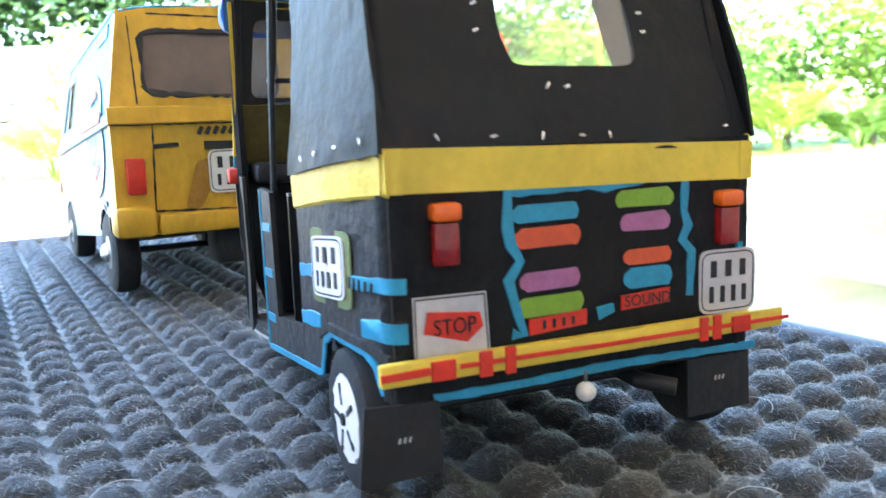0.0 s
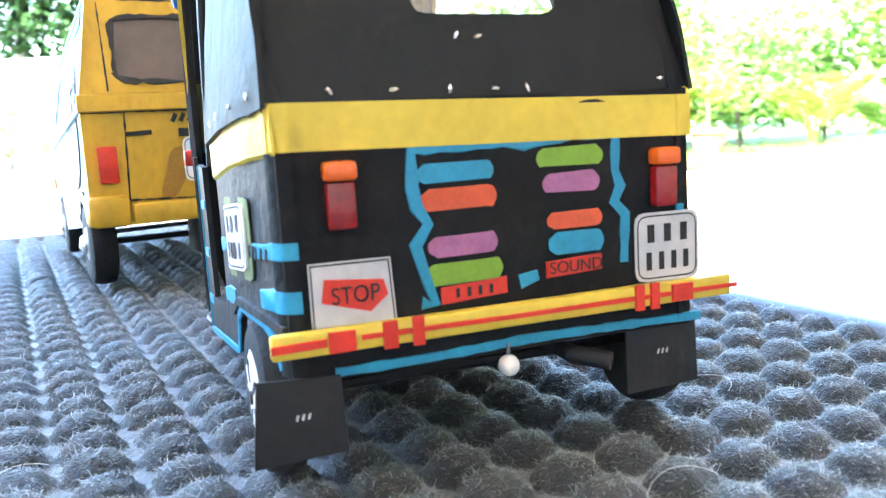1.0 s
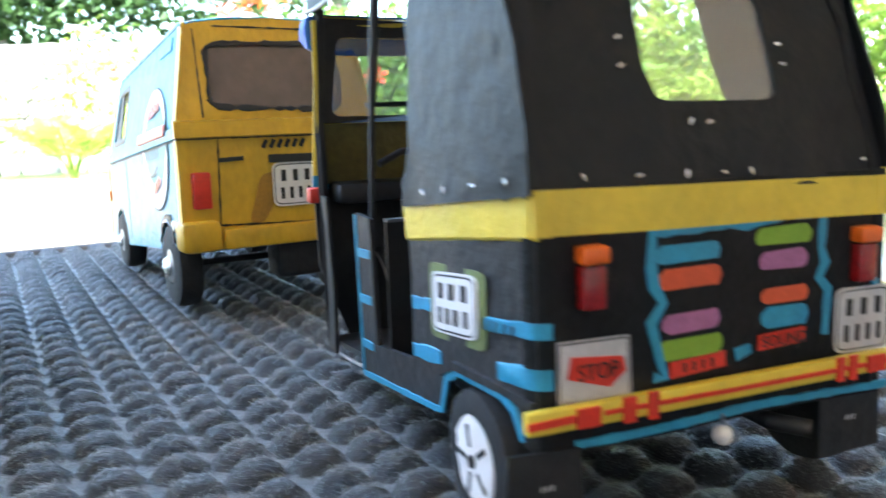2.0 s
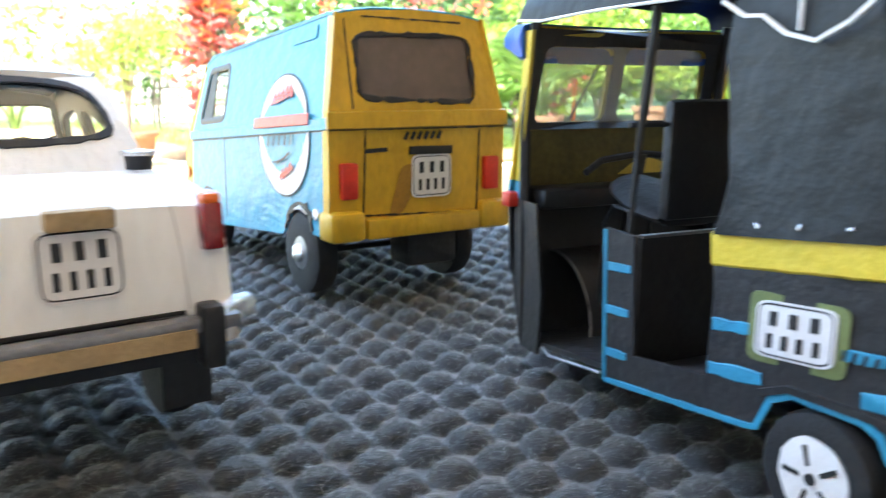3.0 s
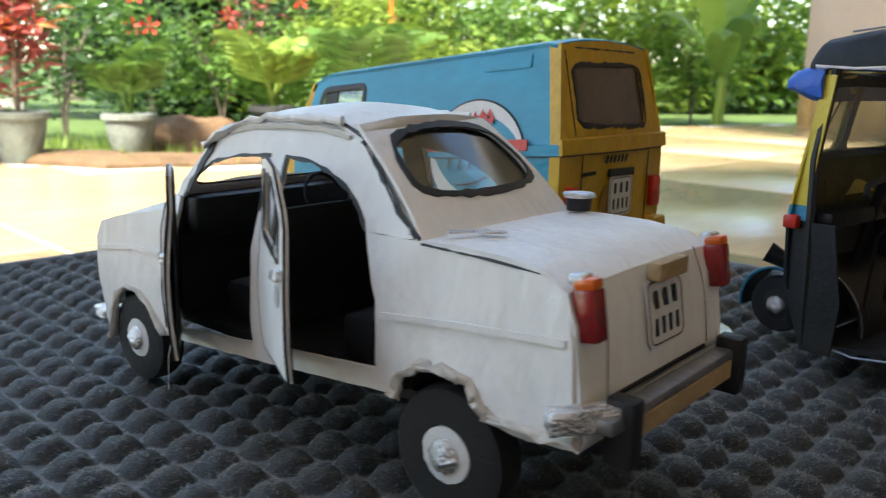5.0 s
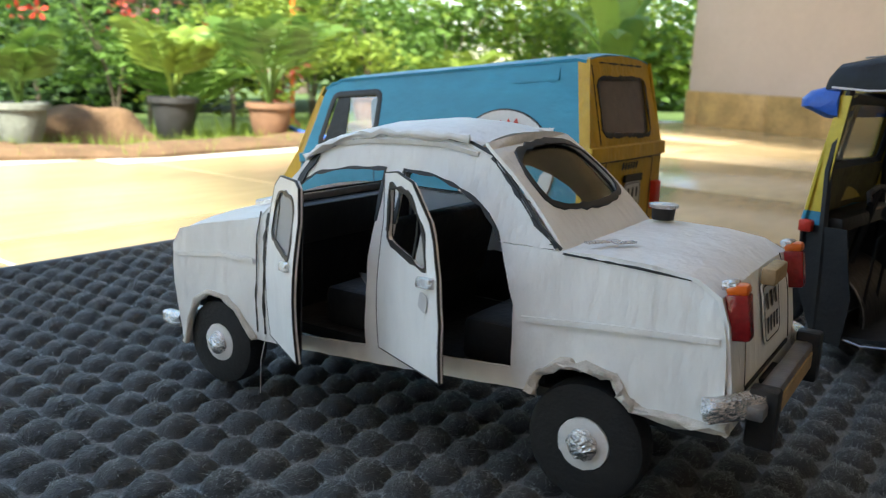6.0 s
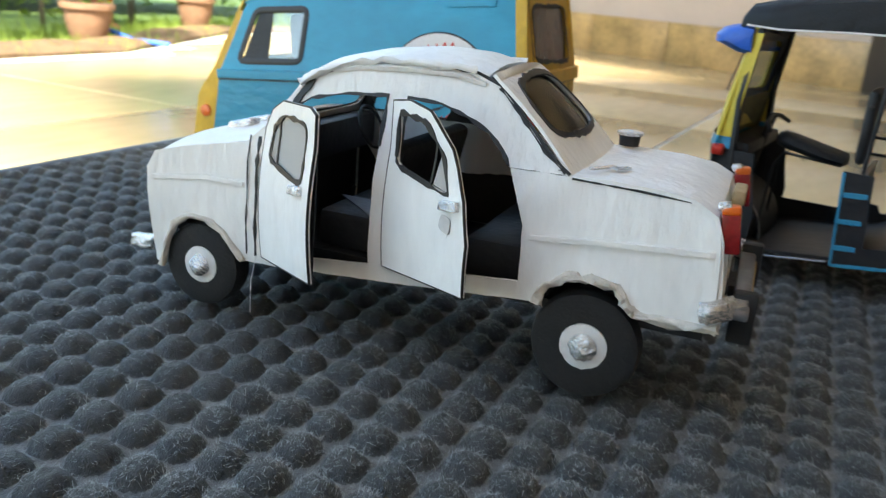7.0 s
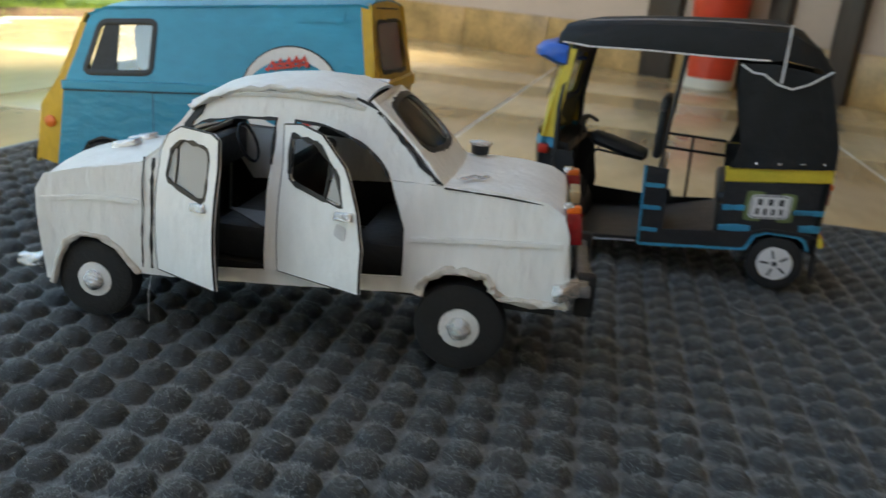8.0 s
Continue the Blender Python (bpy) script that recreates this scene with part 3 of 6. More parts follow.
    for s in (1, -1):
        part("roof_seam", stroke([(0.1200, 0.1062), (0.105, 0.1115), (0.080, 0.1143), (0.054, 0.1143), (0.044, 0.1108), (0.034, 0.1018), (0.0225, 0.0903), (0.0135, 0.0838)], upper(s), 0.0010, 0.0003, 0, wob=0.5), INK, car, "black glue seam")
        part("boot_seam", stroke([(0.0125, 0.0828), (-0.012, 0.0822), (-0.029, 0.0812)], lower(s), 0.0006, 0.0003, 0, wob=0.6), INK, car)
        bm = tube([upper(s)(u, v, -0.0012) for u, v in ((0.1262, 0.1030), (0.1180, 0.1082), (0.105, 0.1128), (0.092, 0.1146), (0.080, 0.1155), (0.066, 0.1158), (0.054, 0.1152))], 0.0015, 8)
        bmesh.ops.subdivide_edges(bm, edges=bm.edges[:], cuts=2, use_grid_fill=True)
        rough_up(bm, 0.0017, 300, s + 5)
        part("roof_edge", bm, WHITE, car, "puckered folded roof edge")
        for path, w in (([(0.1315, 0.0860), (0.1250, 0.0985), (0.1200, 0.1050)], 0.0022), ([(0.0445, 0.1100), (0.0350, 0.1016), (0.0240, 0.0905), (0.0150, 0.0842)], 0.0011)):
            part("glue_smear", stroke(path, lambda u, v, d: upper(s)(u, v, d - 0.0003), w, 0.0004, 0, wob=0.9), INK, car, "ragged black glue smear")
    for x, w in ((0.1402, 0.0012), (0.1445, 0.0006)):
        part("hinge_line", stroke([(x, 0.0800), (x - 0.0006, 0.055), (x, 0.0300)], lower(1), w, 0.0003, 0, wob=0.6), INK, car, "black marker line by the hinge")
    part("waist_crease", stroke([(0.0240, 0.0600), (-0.005, 0.0630), (-0.0395, 0.0655)], lambda u, v, d: lower(1)(u, v, d * 0.8), 0.0022, 0.0006), WHITE, car)
    part("waist_crease", stroke([(0.1920, 0.0560), (0.165, 0.0600), (0.146, 0.0600)], lambda u, v, d: lower(1)(u, v, d * 0.8), 0.0022, 0.0006), WHITE, car)
    # windscreen frame
    def front(u, v, d):
        t = (v - 0.083) / 0.026
        return (0.1390 - 0.0165 * t - d, u * lerp(1.0, 0.80, t), v + Z0)
    fw = rounded([(-0.036, 0.0865), (0.036, 0.0865), (0.0365, 0.1030), (-0.0365, 0.1030)], 0.15)
    part("windscreen_frame", plate([(-0.0405, 0.0832), (0.0405, 0.0832), (0.0400, 0.1075), (-0.0400, 0.1075)], [fw], front, 0.0014), WHITE, car)
    part("windscreen_edge", rim(fw, front, 0.0018, 0.0006), INK, car)
    # dark cabin
    part("roof_lining", shell([[(x, 0.0290 * k, z + Z0 - 0.0034 + c * (1 - abs(k) ** 2.4)) for k in (-1, -0.8, -0.5, 0, 0.5, 0.8, 1)] for x, z, c in stations[1:]], 0.0006), BLACK, car, "black inside of the roof")
    part("rear_lining", plate(dense([(u * 0.94, v) for u, v in ow], 0.003), [rw], lambda u, v, d: back(u, v, d + 0.0022), 0.0005), BLACK, car)
    shrink = [(lerp(u, 0.08, 0.04), lerp(v, 0.095, 0.06)) for u, v in top]
    part("side_lining", plate(dense(shrink, 0.004), [dense(ww1, 0.004), dense(ww2, 0.004)], lambda u, v, d: upper(-1)(u, v, d + 0.0021), 0.0005), BLACK, car)
    part("side_lining", plate([(0.035, 0.0850), (0.0260, 0.0850), (0.0420, 0.1040), (0.0540, 0.1110), (0.0800, 0.1110), (0.1050, 0.1080), (0.1180, 0.1030), (0.1050, 0.1040), (0.0840, 0.1050), (0.0660, 0.1045), (0.0540, 0.1010), (0.0440, 0.0960)], [], lambda u, v, d: upper(1)(u, v, d + 0.0021), 0.0005), BLACK, car)
    part("cabin_floor", box(0.020, 0.150, -0.040, 0.040, 0.0345, 0.0360), BLACK, car)
    part("front_bulkhead", box(0.138, 0.1395, -0.040, 0.040, 0.034, 0.081), BLACK, car)
    part("rear_bulkhead", box(0.0165, 0.0180, -0.040, 0.040, 0.036, 0.0835), BLACK, car)
    part("cabin_lining", box(0.020, 0.137, -0.0418, -0.0406, 0.036, 0.0820), BLACK, car)
    part("dashboard", box(0.128, 0.138, -0.039, 0.039, 0.066, 0.082, 0.002), BLACK, car)
    for x, nm in ((0.088, "front_seat"), (0.024, "rear_seat")):
        st = part(nm, box(x, x + 0.028, -0.037, 0.036, 0.036, 0.052, 0.003), BLACK, car, "black card bench seat")
        part("seat_back", box(x - 0.003, x + 0.005, -0.037, 0.036, 0.050, 0.083, 0.003, m=Matrix.Translation((x, 0, 0.05)) @ Matrix.Rotation(radians(-12), 4, "Y") @ Matrix.Translation((-x, 0, -0.05))), BLACK, st)
    part("gear_lever", tube([(0.119, 0.004, 0.036), (0.116, 0.004, 0.055)], 0.0008, 6), BLACK, car)
    sw = [(0.120 + 0.004 * math.cos(a), -0.018 + 0.010 * math.sin(a), 0.078 + 0.009 * math.cos(a)) for a in (2 * math.pi * k / 20 for k in range(21))]
    part("steering_wheel", tube(sw, 0.0008, 6, caps=False), BLACK, car)
    part("grey_card", plate([(0.118, 0.012), (0.092, 0.036), (0.090, 0.012)], [], lambda u, v, d: (u, v, 0.0525 - d), 0.0006), GREY, car, "loose triangle of grey card on the cabin floor")
    # doors hang open on the left
    def door(hx, ang, outline, hole, extra, handle, hinge_z, name):
        m = Matrix.Translation((hx, 0.0440, 0)) @ Matrix.Rotation(radians(-ang), 4, "Z")
        pl = lambda u, v, d: tuple(m @ Vector((-u, -0.0 - d + 0.0022 * math.sin(min(1, max(0, (v - 0.03) / 0.055)) * math.pi), v + Z0)))
        dr = part(name, plate(dense(outline, 0.004), [hole], pl, 0.0016, jag=0.00015), WHITE, car, "white card door standing open")
        part("inner_face", plate([(lerp(p[0], 0.026, 0.03), lerp(p[1], 0.06, 0.03)) for p in outline], [hole], lambda u, v, d: pl(u, v, d + 0.0017), 0.0004), BLACK, dr, "black inside face")
        part("window_edge", stroke(list(hole) + [hole[0]], pl, 0.0017, 0.0004, 0, wob=0.75), INK, dr, "ragged black line round the window")
        part("door_edge", rim(dense(outline, 0.003), lambda u, v, d: pl(u, v, d + 0.0008), 0.0007, 0.0009), INK, dr)
        if extra:
            ob = part("window", plate(extra, [], lambda u, v, d: pl(u, v, d + 0.0005), 0.0003), CRINKLED, dr, "crinkled clear plastic window")
            ob.visible_shadow = False
        hb = box(-0.0048, 0.0048, 0.0, 0.0032, -0.0018, 0.0018, 0.0007)
        rough_up(hb, 0.0004, 700)
        hm = m @ Matrix.Translation((-handle[0], 0.0005, handle[1] + Z0)) @ Matrix.Rotation(radians(8), 4, "Y")
        for v in hb.verts:
            v.co = hm @ v.co
        part("handle", hb, FOIL, dr, "folded foil handle")
        return dr, pl
    fo = [(0.0, 0.0300), (0.044, 0.0330), (0.0445, 0.0965), (0.040, 0.0985), (0.018, 0.0975), (0.009, 0.0930), (0.003, 0.0850)]
    fh = rounded([(0.009, 0.0735), (0.038, 0.0690), (0.0385, 0.0920), (0.020, 0.0925), (0.011, 0.0865)], 0.2)
    d1, p1 = door(0.1375, 33, fo, fh, fh, (0.0345, 0.0670), 0, "front_door")
    part("quarter_bar", stroke([(0.0165, 0.0722), (0.0165, 0.0910)], p1, 0.0011, 0.0003), INK, d1)
    ro = [(0.0, 0.0375), (0.0480, 0.0405), (0.0485, 0.0600), (0.0445, 0.0740), (0.0355, 0.0905), (0.022, 0.1015), (0.010, 0.1035), (0.0, 0.1020)]
    rh = rounded([(0.0045, 0.0790), (0.0370, 0.0740), (0.0310, 0.0880), (0.0200, 0.0975), (0.0045, 0.0985)], 0.15)
    d2, p2 = door(0.0815, 29, ro, rh, [(0.027, 0.0765), (0.0360, 0.0750), (0.0300, 0.0890)], (0.0385, 0.0715), 0, "rear_door")
    part("quarter_bar", stroke([(0.0265, 0.0762), (0.0275, 0.0915)], p2, 0.0011, 0.0003), INK, d2)
    part("bare_patch", plate(rounded([(0.0335, 0.0625), (0.0395, 0.0610), (0.0400, 0.0670), (0.0345, 0.0680)], 0.3), [], lambda u, v, d: p2(u, v, d), -0.0002), SILVERPAPER, d2, "worn grey patch")
    # rough torn edges of the wheel arches and the tail
    for s in (1, -1):
        bm = tube([(x, s * 0.0452, z + Z0) for x, z in [(-0.0445, 0.0400), (-0.030, 0.0388), (-0.0165, 0.0392), (-0.0125, 0.0428), (-0.0095, 0.0478), (0.000, 0.0494), (0.0085, 0.0480), (0.0165, 0.0442), (0.0188, 0.0364)]], 0.0019, 8)
        bmesh.ops.subdivide_edges(bm, edges=bm.edges[:], cuts=2, use_grid_fill=True)
        rough_up(bm, 0.0018, 520, s)
        part("torn_edge", bm, WHITE_EDGE, car, "torn fluffy card edge")
        bm = tube([(x, s * 0.0445, z + Z0) for x, z in [(0.146, 0.0268), (0.1505, 0.0312), (0.1565, 0.0382), (0.165, 0.0420), (0.174, 0.0417), (0.1805, 0.0372), (0.185, 0.0282), (0.1878, 0.0166)]], 0.0016, 8)
        bmesh.ops.subdivide_edges(bm, edges=bm.edges[:], cuts=2, use_grid_fill=True)
        rough_up(bm, 0.0009, 600, s + 3)
        part("torn_edge", bm, WHITE_EDGE, car, "torn fluffy card edge")
        # tail lamps with foil collars
        lm = Matrix.Translation((-0.0425, s * 0.0395, 0.0743 + Z0)) @ Matrix.Rotation(radians(8), 4, "Y")
        lp = part("tail_lamp", box(-0.0035, 0.0030, -0.0030, 0.0030, -0.0085, 0.0052, 0.0009, m=lm), DARKRED, car, "red and orange tail lamp")
        part("indicator", box(-0.0034, 0.0029, -0.0028, 0.0028, 0.0046, 0.0080, 0.0012, m=lm), ORANGE, lp)
        fb = box(-0.0005, 0.0042, -0.0026, 0.0026, 0.0062, 0.0090, 0.001, m=lm)
        rough_up(fb, 0.0005, 800)
        part("foil_collar", fb, FOIL, lp)
        ft = box(-0.0115, 0.0115, -0.0028, 0.0028, -0.0035, 0.0035, 0.0012)
        bmesh.ops.subdivide_edges(ft, edges=ft.edges[:], cuts=3, use_grid_fill=True)
        rough_up(ft, 0.0011, 420, s)
        fm = Matrix.Translation((-0.0465, s * 0.0425, 0.0470 + Z0)) @ Matrix.Rotation(radians(52 * s), 4, "Z")
        for v in ft.verts:
            v.co = fm @ v.co
        part("bumper_end", ft, FOIL, car, "crumpled foil bumper end")
        ft = box(-0.006, 0.006, -0.0025, 0.0025, -0.0030, 0.0030, 0.0012)
        bmesh.ops.subdivide_edges(ft, edges=ft.edges[:], cuts=3, use_grid_fill=True)
        rough_up(ft, 0.0008, 420, s + 9)
        for v in ft.verts:
            v.co += Vector((0.2015, s * 0.0395, 0.0225))
        part("front_bumper_end", ft, FOIL, car, "crumpled foil front bumper end")
        part("overrider", box(-0.0560, -0.0475, s * 0.0350 - 0.0033, s * 0.0350 + 0.0033, 0.0320, 0.0505, 0.0012), BLACK, car, "black card overrider")
        for x, z, r, nm in ((0.0, 0.0215, 0.0205, "rear_wheel"), (0.1685, 0.0195, 0.0185, "front_wheel")):
            wheel(car, x, s * 0.0375, z - 0.0008, r, 0.0115, 0.0088 if nm == "rear_wheel" else 0.0080, PAPER, s, "black card wheel with a white rim", name=nm)
    part("front_bumper", box(0.1975, 0.2015, -0.036, 0.036, 0.0195, 0.0250, 0.001), FOIL, car)
    rb = part("rear_bumper", box(-0.0535, -0.0475, -0.0440, 0.0440, 0.0425, 0.0468, 0.001), GREY, car, "card bumper with a bare tan face")
    part("bumper_strip", box(-0.0541, -0.0534, -0.0300, 0.0300, 0.0385, 0.0440), TAN, rb)
    part("bumper_stay", box(-0.0475, -0.0440, -0.010, 0.010, 0.040, 0.044), BLACK, rb)
    part("boot_gap", stroke([(-0.0300, 0.0480), (0.0300, 0.0480)], lambda u, v, d: (-0.0446 + d, u, v + Z0 + 0.0003), 0.0013, 0.0006), INK, car)
    for s in (1, -1):
        part("boot_seam", stroke([(0.0, 0.0490), (0.010, 0.0640), (0.0235, 0.0790)], lambda u, v, d: (table([(0.049, -0.0447), (0.055, -0.0442), (0.064, -0.0432), (0.07, -0.0422), (0.079, -0.0388)], v) + d, s * (0.0315 - u * 0.10), v + Z0 + 0.0004), 0.0007, 0.0003), INK, car)
    tail = lambda u, v, d: (table([(0.0465, -0.0446), (0.055, -0.0440), (0.070, -0.0420), (0.078, -0.0392)], v + 0.0650) + d * 1.0 - 0.0006, -0.0030 - u, v + 0.0655 + Z0)
    number_plate(car, tail, 0.0225, 0.0195)
    part("plate_lamp", box(-0.0452, -0.0405, -0.0125, 0.0055, 0.0735, 0.0790, 0.0008), TAN, car, "bare tan card strip above the plate")
    cap = part("side_cap", lathe([(0.0042, 0.0), (0.0046, 0.0046), (0.0002, 0.0046)], Matrix.Translation((0.0055, -0.0335, 0.0838)), 14), INK, car, "small black cap with a foil top")
    ct = lathe([(0.0056, 0.0046), (0.0058, 0.0060), (0.0002, 0.0066)], Matrix.Translation((0.0055, -0.0335, 0.0838)), 12)
    rough_up(ct, 0.0004, 900)
    part("foil_top", ct, FOIL, cap)
    for y, ln in ((0.012, 0.009), (-0.004, 0.010)):
        orn = box(-0.006, 0.006, -ln / 2, ln / 2, 0, 0.0032, 0.001, m=Matrix.Translation((0.168, y, 0.0752)) @ Matrix.Rotation(radians(14), 4, "Y"))
        rough_up(orn, 0.0004, 700)
        part("bonnet_ornament", orn, FOIL, car, "folded foil strip on the bonnet")
    for x, y, ln in ((0.004, 0.030, 0.013), (-0.002, 0.026, 0.008)):
        sc = box(-ln / 2, ln / 2, -0.0012, 0.0012, 0, 0.0006, m=Matrix.Translation((x, y, 0.0845)) @ Matrix.Rotation(radians(60), 4, "Z"))
        part("tape_scrap", sc, FOIL, car)
    part("mudflap", box(-0.0245, -0.0235, -0.044, -0.028, 0.010, 0.038), BLACK, car)
    part("loose_thread", tube([(0.140, 0.044, 0.028), (0.141, 0.046, 0.018), (0.1405, 0.047, 0.004)], 0.00015, 5), PAPER, car)
    part("underbody", box(-0.040, 0.190, -0.036, 0.036, 0.030, 0.0335), BLACK, car)


saloon()


# ---- blue and yellow van model ----
def van():
    v_ = thing("model_van", base((-0.118, 0.437), 120.7, -0.0015, 0.0015), "blue and yellow painted cardboard model van with an oval sign", "model van")
    Z0 = -0.0015
    roofz = lambda x: lerp(0.1475, 0.1275, (x - 0.014) / 0.188)
    beltz = lambda x: lerp(0.0955, 0.0765, x / 0.22)
    def flank(s):
        def pl(u, v, d):
            b = beltz(u)
            y = table([(0.03, 0.0535), (b - 0.002, 0.0530), (b, 0.0530), (roofz(u), 0.0440)], v)
            return (u, s * (y - d), v + Z0)
        return pl
    low = [(0.006, 0.036), (0.020, 0.036), (0.0215, 0.045), (0.027, 0.0495), (0.040, 0.0490), (0.049, 0.043), (0.054, 0.034), (0.060, 0.030), (0.165, 0.020), (0.1700, 0.0320), (0.1790, 0.0405), (0.1900, 0.0415), (0.2000, 0.0370), (0.2055, 0.0280), (0.2080, 0.0180), (0.2240, 0.0190)]
    lowp = low + [(0.2175, 0.0760), (0.0060, 0.0945)]
    upp = [(0.006, 0.0950), (0.2172, 0.0765), (0.2090, 0.1000), (0.2035, 0.1180), (0.1985, 0.1265), (0.0150, 0.1462)]
    win = rounded([(0.2030, 0.0845), (0.1545, 0.0890), (0.1540, 0.1225), (0.1935, 0.1185)], 0.12)
    for s in (1, -1):
        f = flank(s)
        part("lower_side", plate(dense(lowp, 0.006), [], f, 0.0016), BLUE, v_)
        up = part("upper_side", plate(dense(upp, 0.006), [win], f, 0.0016), BLUE, v_, "blue upper side with a cab window")
        part("window_frame", rim(win, f, 0.0042, 0.0004), INK, up, "dark painted window surround")
        ob = part("window", plate(win, [], lambda u, v, d: f(u, v, d + 0.0010), 0.0002), CLEAR, up)
        ob.visible_shadow = False
        part("waist_band", stroke([(0.0, beltz(0) - 0.0020), (0.2185, beltz(0.2185) - 0.0020)], lambda u, v, d: f(u, v, d - 0.0002), 0.0062, 0.0014), BLUE, v_, "raised blue waist band")
        part("waist_line", stroke([(0.004, beltz(0) - 0.0056), (0.218, beltz(0.218) - 0.0056)], f, 0.0009, 0.0003, 0, wob=0.4), INK, v_)
        part("door_line", stroke([(0.1525, 0.0770), (0.1515, 0.0260)], f, 0.0005, 0.0002, 0, wob=0.5), INK, v_)
        part("quarter_pane", plate([(0.1995, 0.0850), (0.1800, 0.0868), (0.1800, 0.1190), (0.1905, 0.1180)], [], lambda u, v, d: f(u, v, d + 0.0006), 0.0005), BLACK, up)
        part("arch_line", stroke([(0.165, 0.0215), (0.170, 0.0325), (0.179, 0.0410), (0.190, 0.0420), (0.200, 0.0375), (0.2055, 0.0285), (0.208, 0.0190)], f, 0.0016, 0.0004, 0, wob=0.3), INK, v_)
        # front yellow corner on the flank
        fy = [(0.2240, 0.0188), (0.2172, 0.0765), (0.2090, 0.1000), (0.2040, 0.1165), (0.2075, 0.1180), (0.2215, 0.0800), (0.2340, 0.0600), (0.2395, 0.0220)]
        part("front_corner", plate(dense(fy, 0.005), [], f, 0.0016), YELLOW, v_)
        il = lathe([(0.0042, 0.0), (0.0040, 0.0016), (0.0002, 0.0022)], Matrix.Translation((0.2285, s * 0.0530, 0.0470)) @ Matrix.Rotation(radians(-90 * s), 4, "X"), 14)
        part("indicator", il, ORANGE, v_)
        # rear corner post, wraps round the back
        ry = [(0.0, 0.035), (0.0065, 0.035), (0.0065, 0.0945), (0.0065, 0.096), (0.0155, 0.1460), (0.0085, 0.1470), (0.0, 0.096)]
        part("rear_corner", plate(dense(ry, 0.006), [], lambda u, v, d: f(u, v, d - 0.0003), 0.0018), YELLOW, v_)
        for x, z, r in ((0.0355, 0.0225, 0.0222), (0.1885, 0.0195, 0.0190)):
            wheel(v_, x, 0.0475 if s == 1 else -0.0385, z - 0.0005, r, 0.0130, r * 0.40, GREY, s, "black card wheel with a grey hub")
    # logo: white oval crossed by a red band, with scrawled marks
    f = flank(1)
    oval = [(0.0560 + 0.0345 * math.cos(a), 0.0845 + 0.0325 * math.sin(a)) for a in (2 * math.pi * k / 40 for k in range(40))]
    lg = part("oval_sign", plate(oval, [], lambda u, v, d: f(u, v, d - 0.0004), -0.0004), PAPER, v_, "white oval sign with red and black scrawl")
    part("sign_outline", rim(oval, lambda u, v, d: f(u, v, d - 0.0004), 0.0012, 0.0004, 0), INK, lg)
    g = lambda u, v, d: f(u, v, d - 0.0010)
    part("red_band", stroke([(0.0940, 0.0890), (0.0200, 0.0950)], lambda u, v, d: f(u, v, d - 0.0018), 0.0060, 0.0005), RED, lg)
    for path, w, m in (([(0.0735, 0.1000), (0.0700, 0.1065), (0.0675, 0.1010), (0.0645, 0.1085), (0.0625, 0.1025), (0.0590, 0.1095), (0.0575, 0.1035), (0.0540, 0.1110), (0.0520, 0.1045), (0.0490, 0.1120), (0.0465, 0.1050)], 0.0019, RED),
                       ([(0.0745, 0.1010), (0.0600, 0.1035), (0.0455, 0.1075)], 0.0014, RED), ([(0.0700, 0.1045), (0.0590, 0.1060), (0.0480, 0.1100)], 0.0012, RED),
                       ([(0.0590, 0.0605), (0.0565, 0.0660), (0.0540, 0.0620), (0.0510, 0.0680), (0.0490, 0.0640), (0.0455, 0.0705), (0.0430, 0.0665)], 0.0020, RED), ([(0.0600, 0.0620), (0.0500, 0.0650), (0.0420, 0.0690)], 0.0014, RED),
                       ([(0.0700, 0.0690), (0.0620, 0.0700), (0.0540, 0.0722), (0.0470, 0.0760)], 0.0013, INK)):
        part("scrawl", stroke(path, g, w, 0.0002, 0, wob=0.45), m, lg)
    for k in range(5):
        u = 0.0760 - k * 0.0078
        part("black_bar", stroke([(u, 0.0775 + k * 0.0007), (u - 0.0016, 0.0835 + k * 0.0007)], g, 0.0015, 0.0002, 0), INK, lg)
    part("tape_patch", plate([(0.0255, 0.1350), (0.0560, 0.1320), (0.0560, 0.1385), (0.0255, 0.1415)], [], lambda u, v, d: f(u, v, d - 0.0002), -0.0005), BLUE, v_, "blue tape patch under the roof edge")
    # roof
    rings = []
    for x in (0.0100, 0.016, 0.05, 0.10, 0.15, 0.190, 0.2035):
        e = -0.0015 if x < 0.012 else (-0.0045 if x > 0.2 else 0)
        rings.append([(x, 0.0452 * k, roofz(x) + Z0 + e + 0.0040 * (1 - abs(k) ** 2.5)) for k in (-1, -0.94, -0.8, -0.5, 0, 0.5, 0.8, 0.94, 1)])
    rf = shell(rings, 0.0016)
    rough_up(rf, 0.0004, 70)
    part("roof", rf, BLUE, v_, "blue domed roof")
    # back
    def back(u, v, d):
        t = max(0, (v - 0.096) / 0.052)
        return (0.0112 * t - 0.0016 * (1 - (u / 0.055) ** 2) + d, -u, v + Z0)
    rl = [(-0.0535, 0.035), (0.0535, 0.035), (0.0535, 0.0960), (0.0445, 0.1440), (0.0400, 0.1478), (0, 0.1500), (-0.0400, 0.1478), (-0.0445, 0.1440), (-0.0535, 0.0960)]
    rw = rounded([(-0.0355, 0.1055), (0.0345, 0.1030), (0.0335, 0.1375), (-0.0345, 0.1370)], 0.14)
    bk = part("back_panel", plate(dense(rl, 0.005), [rw], back, 0.0018), YELLOW, v_, "yellow back with a brown window")
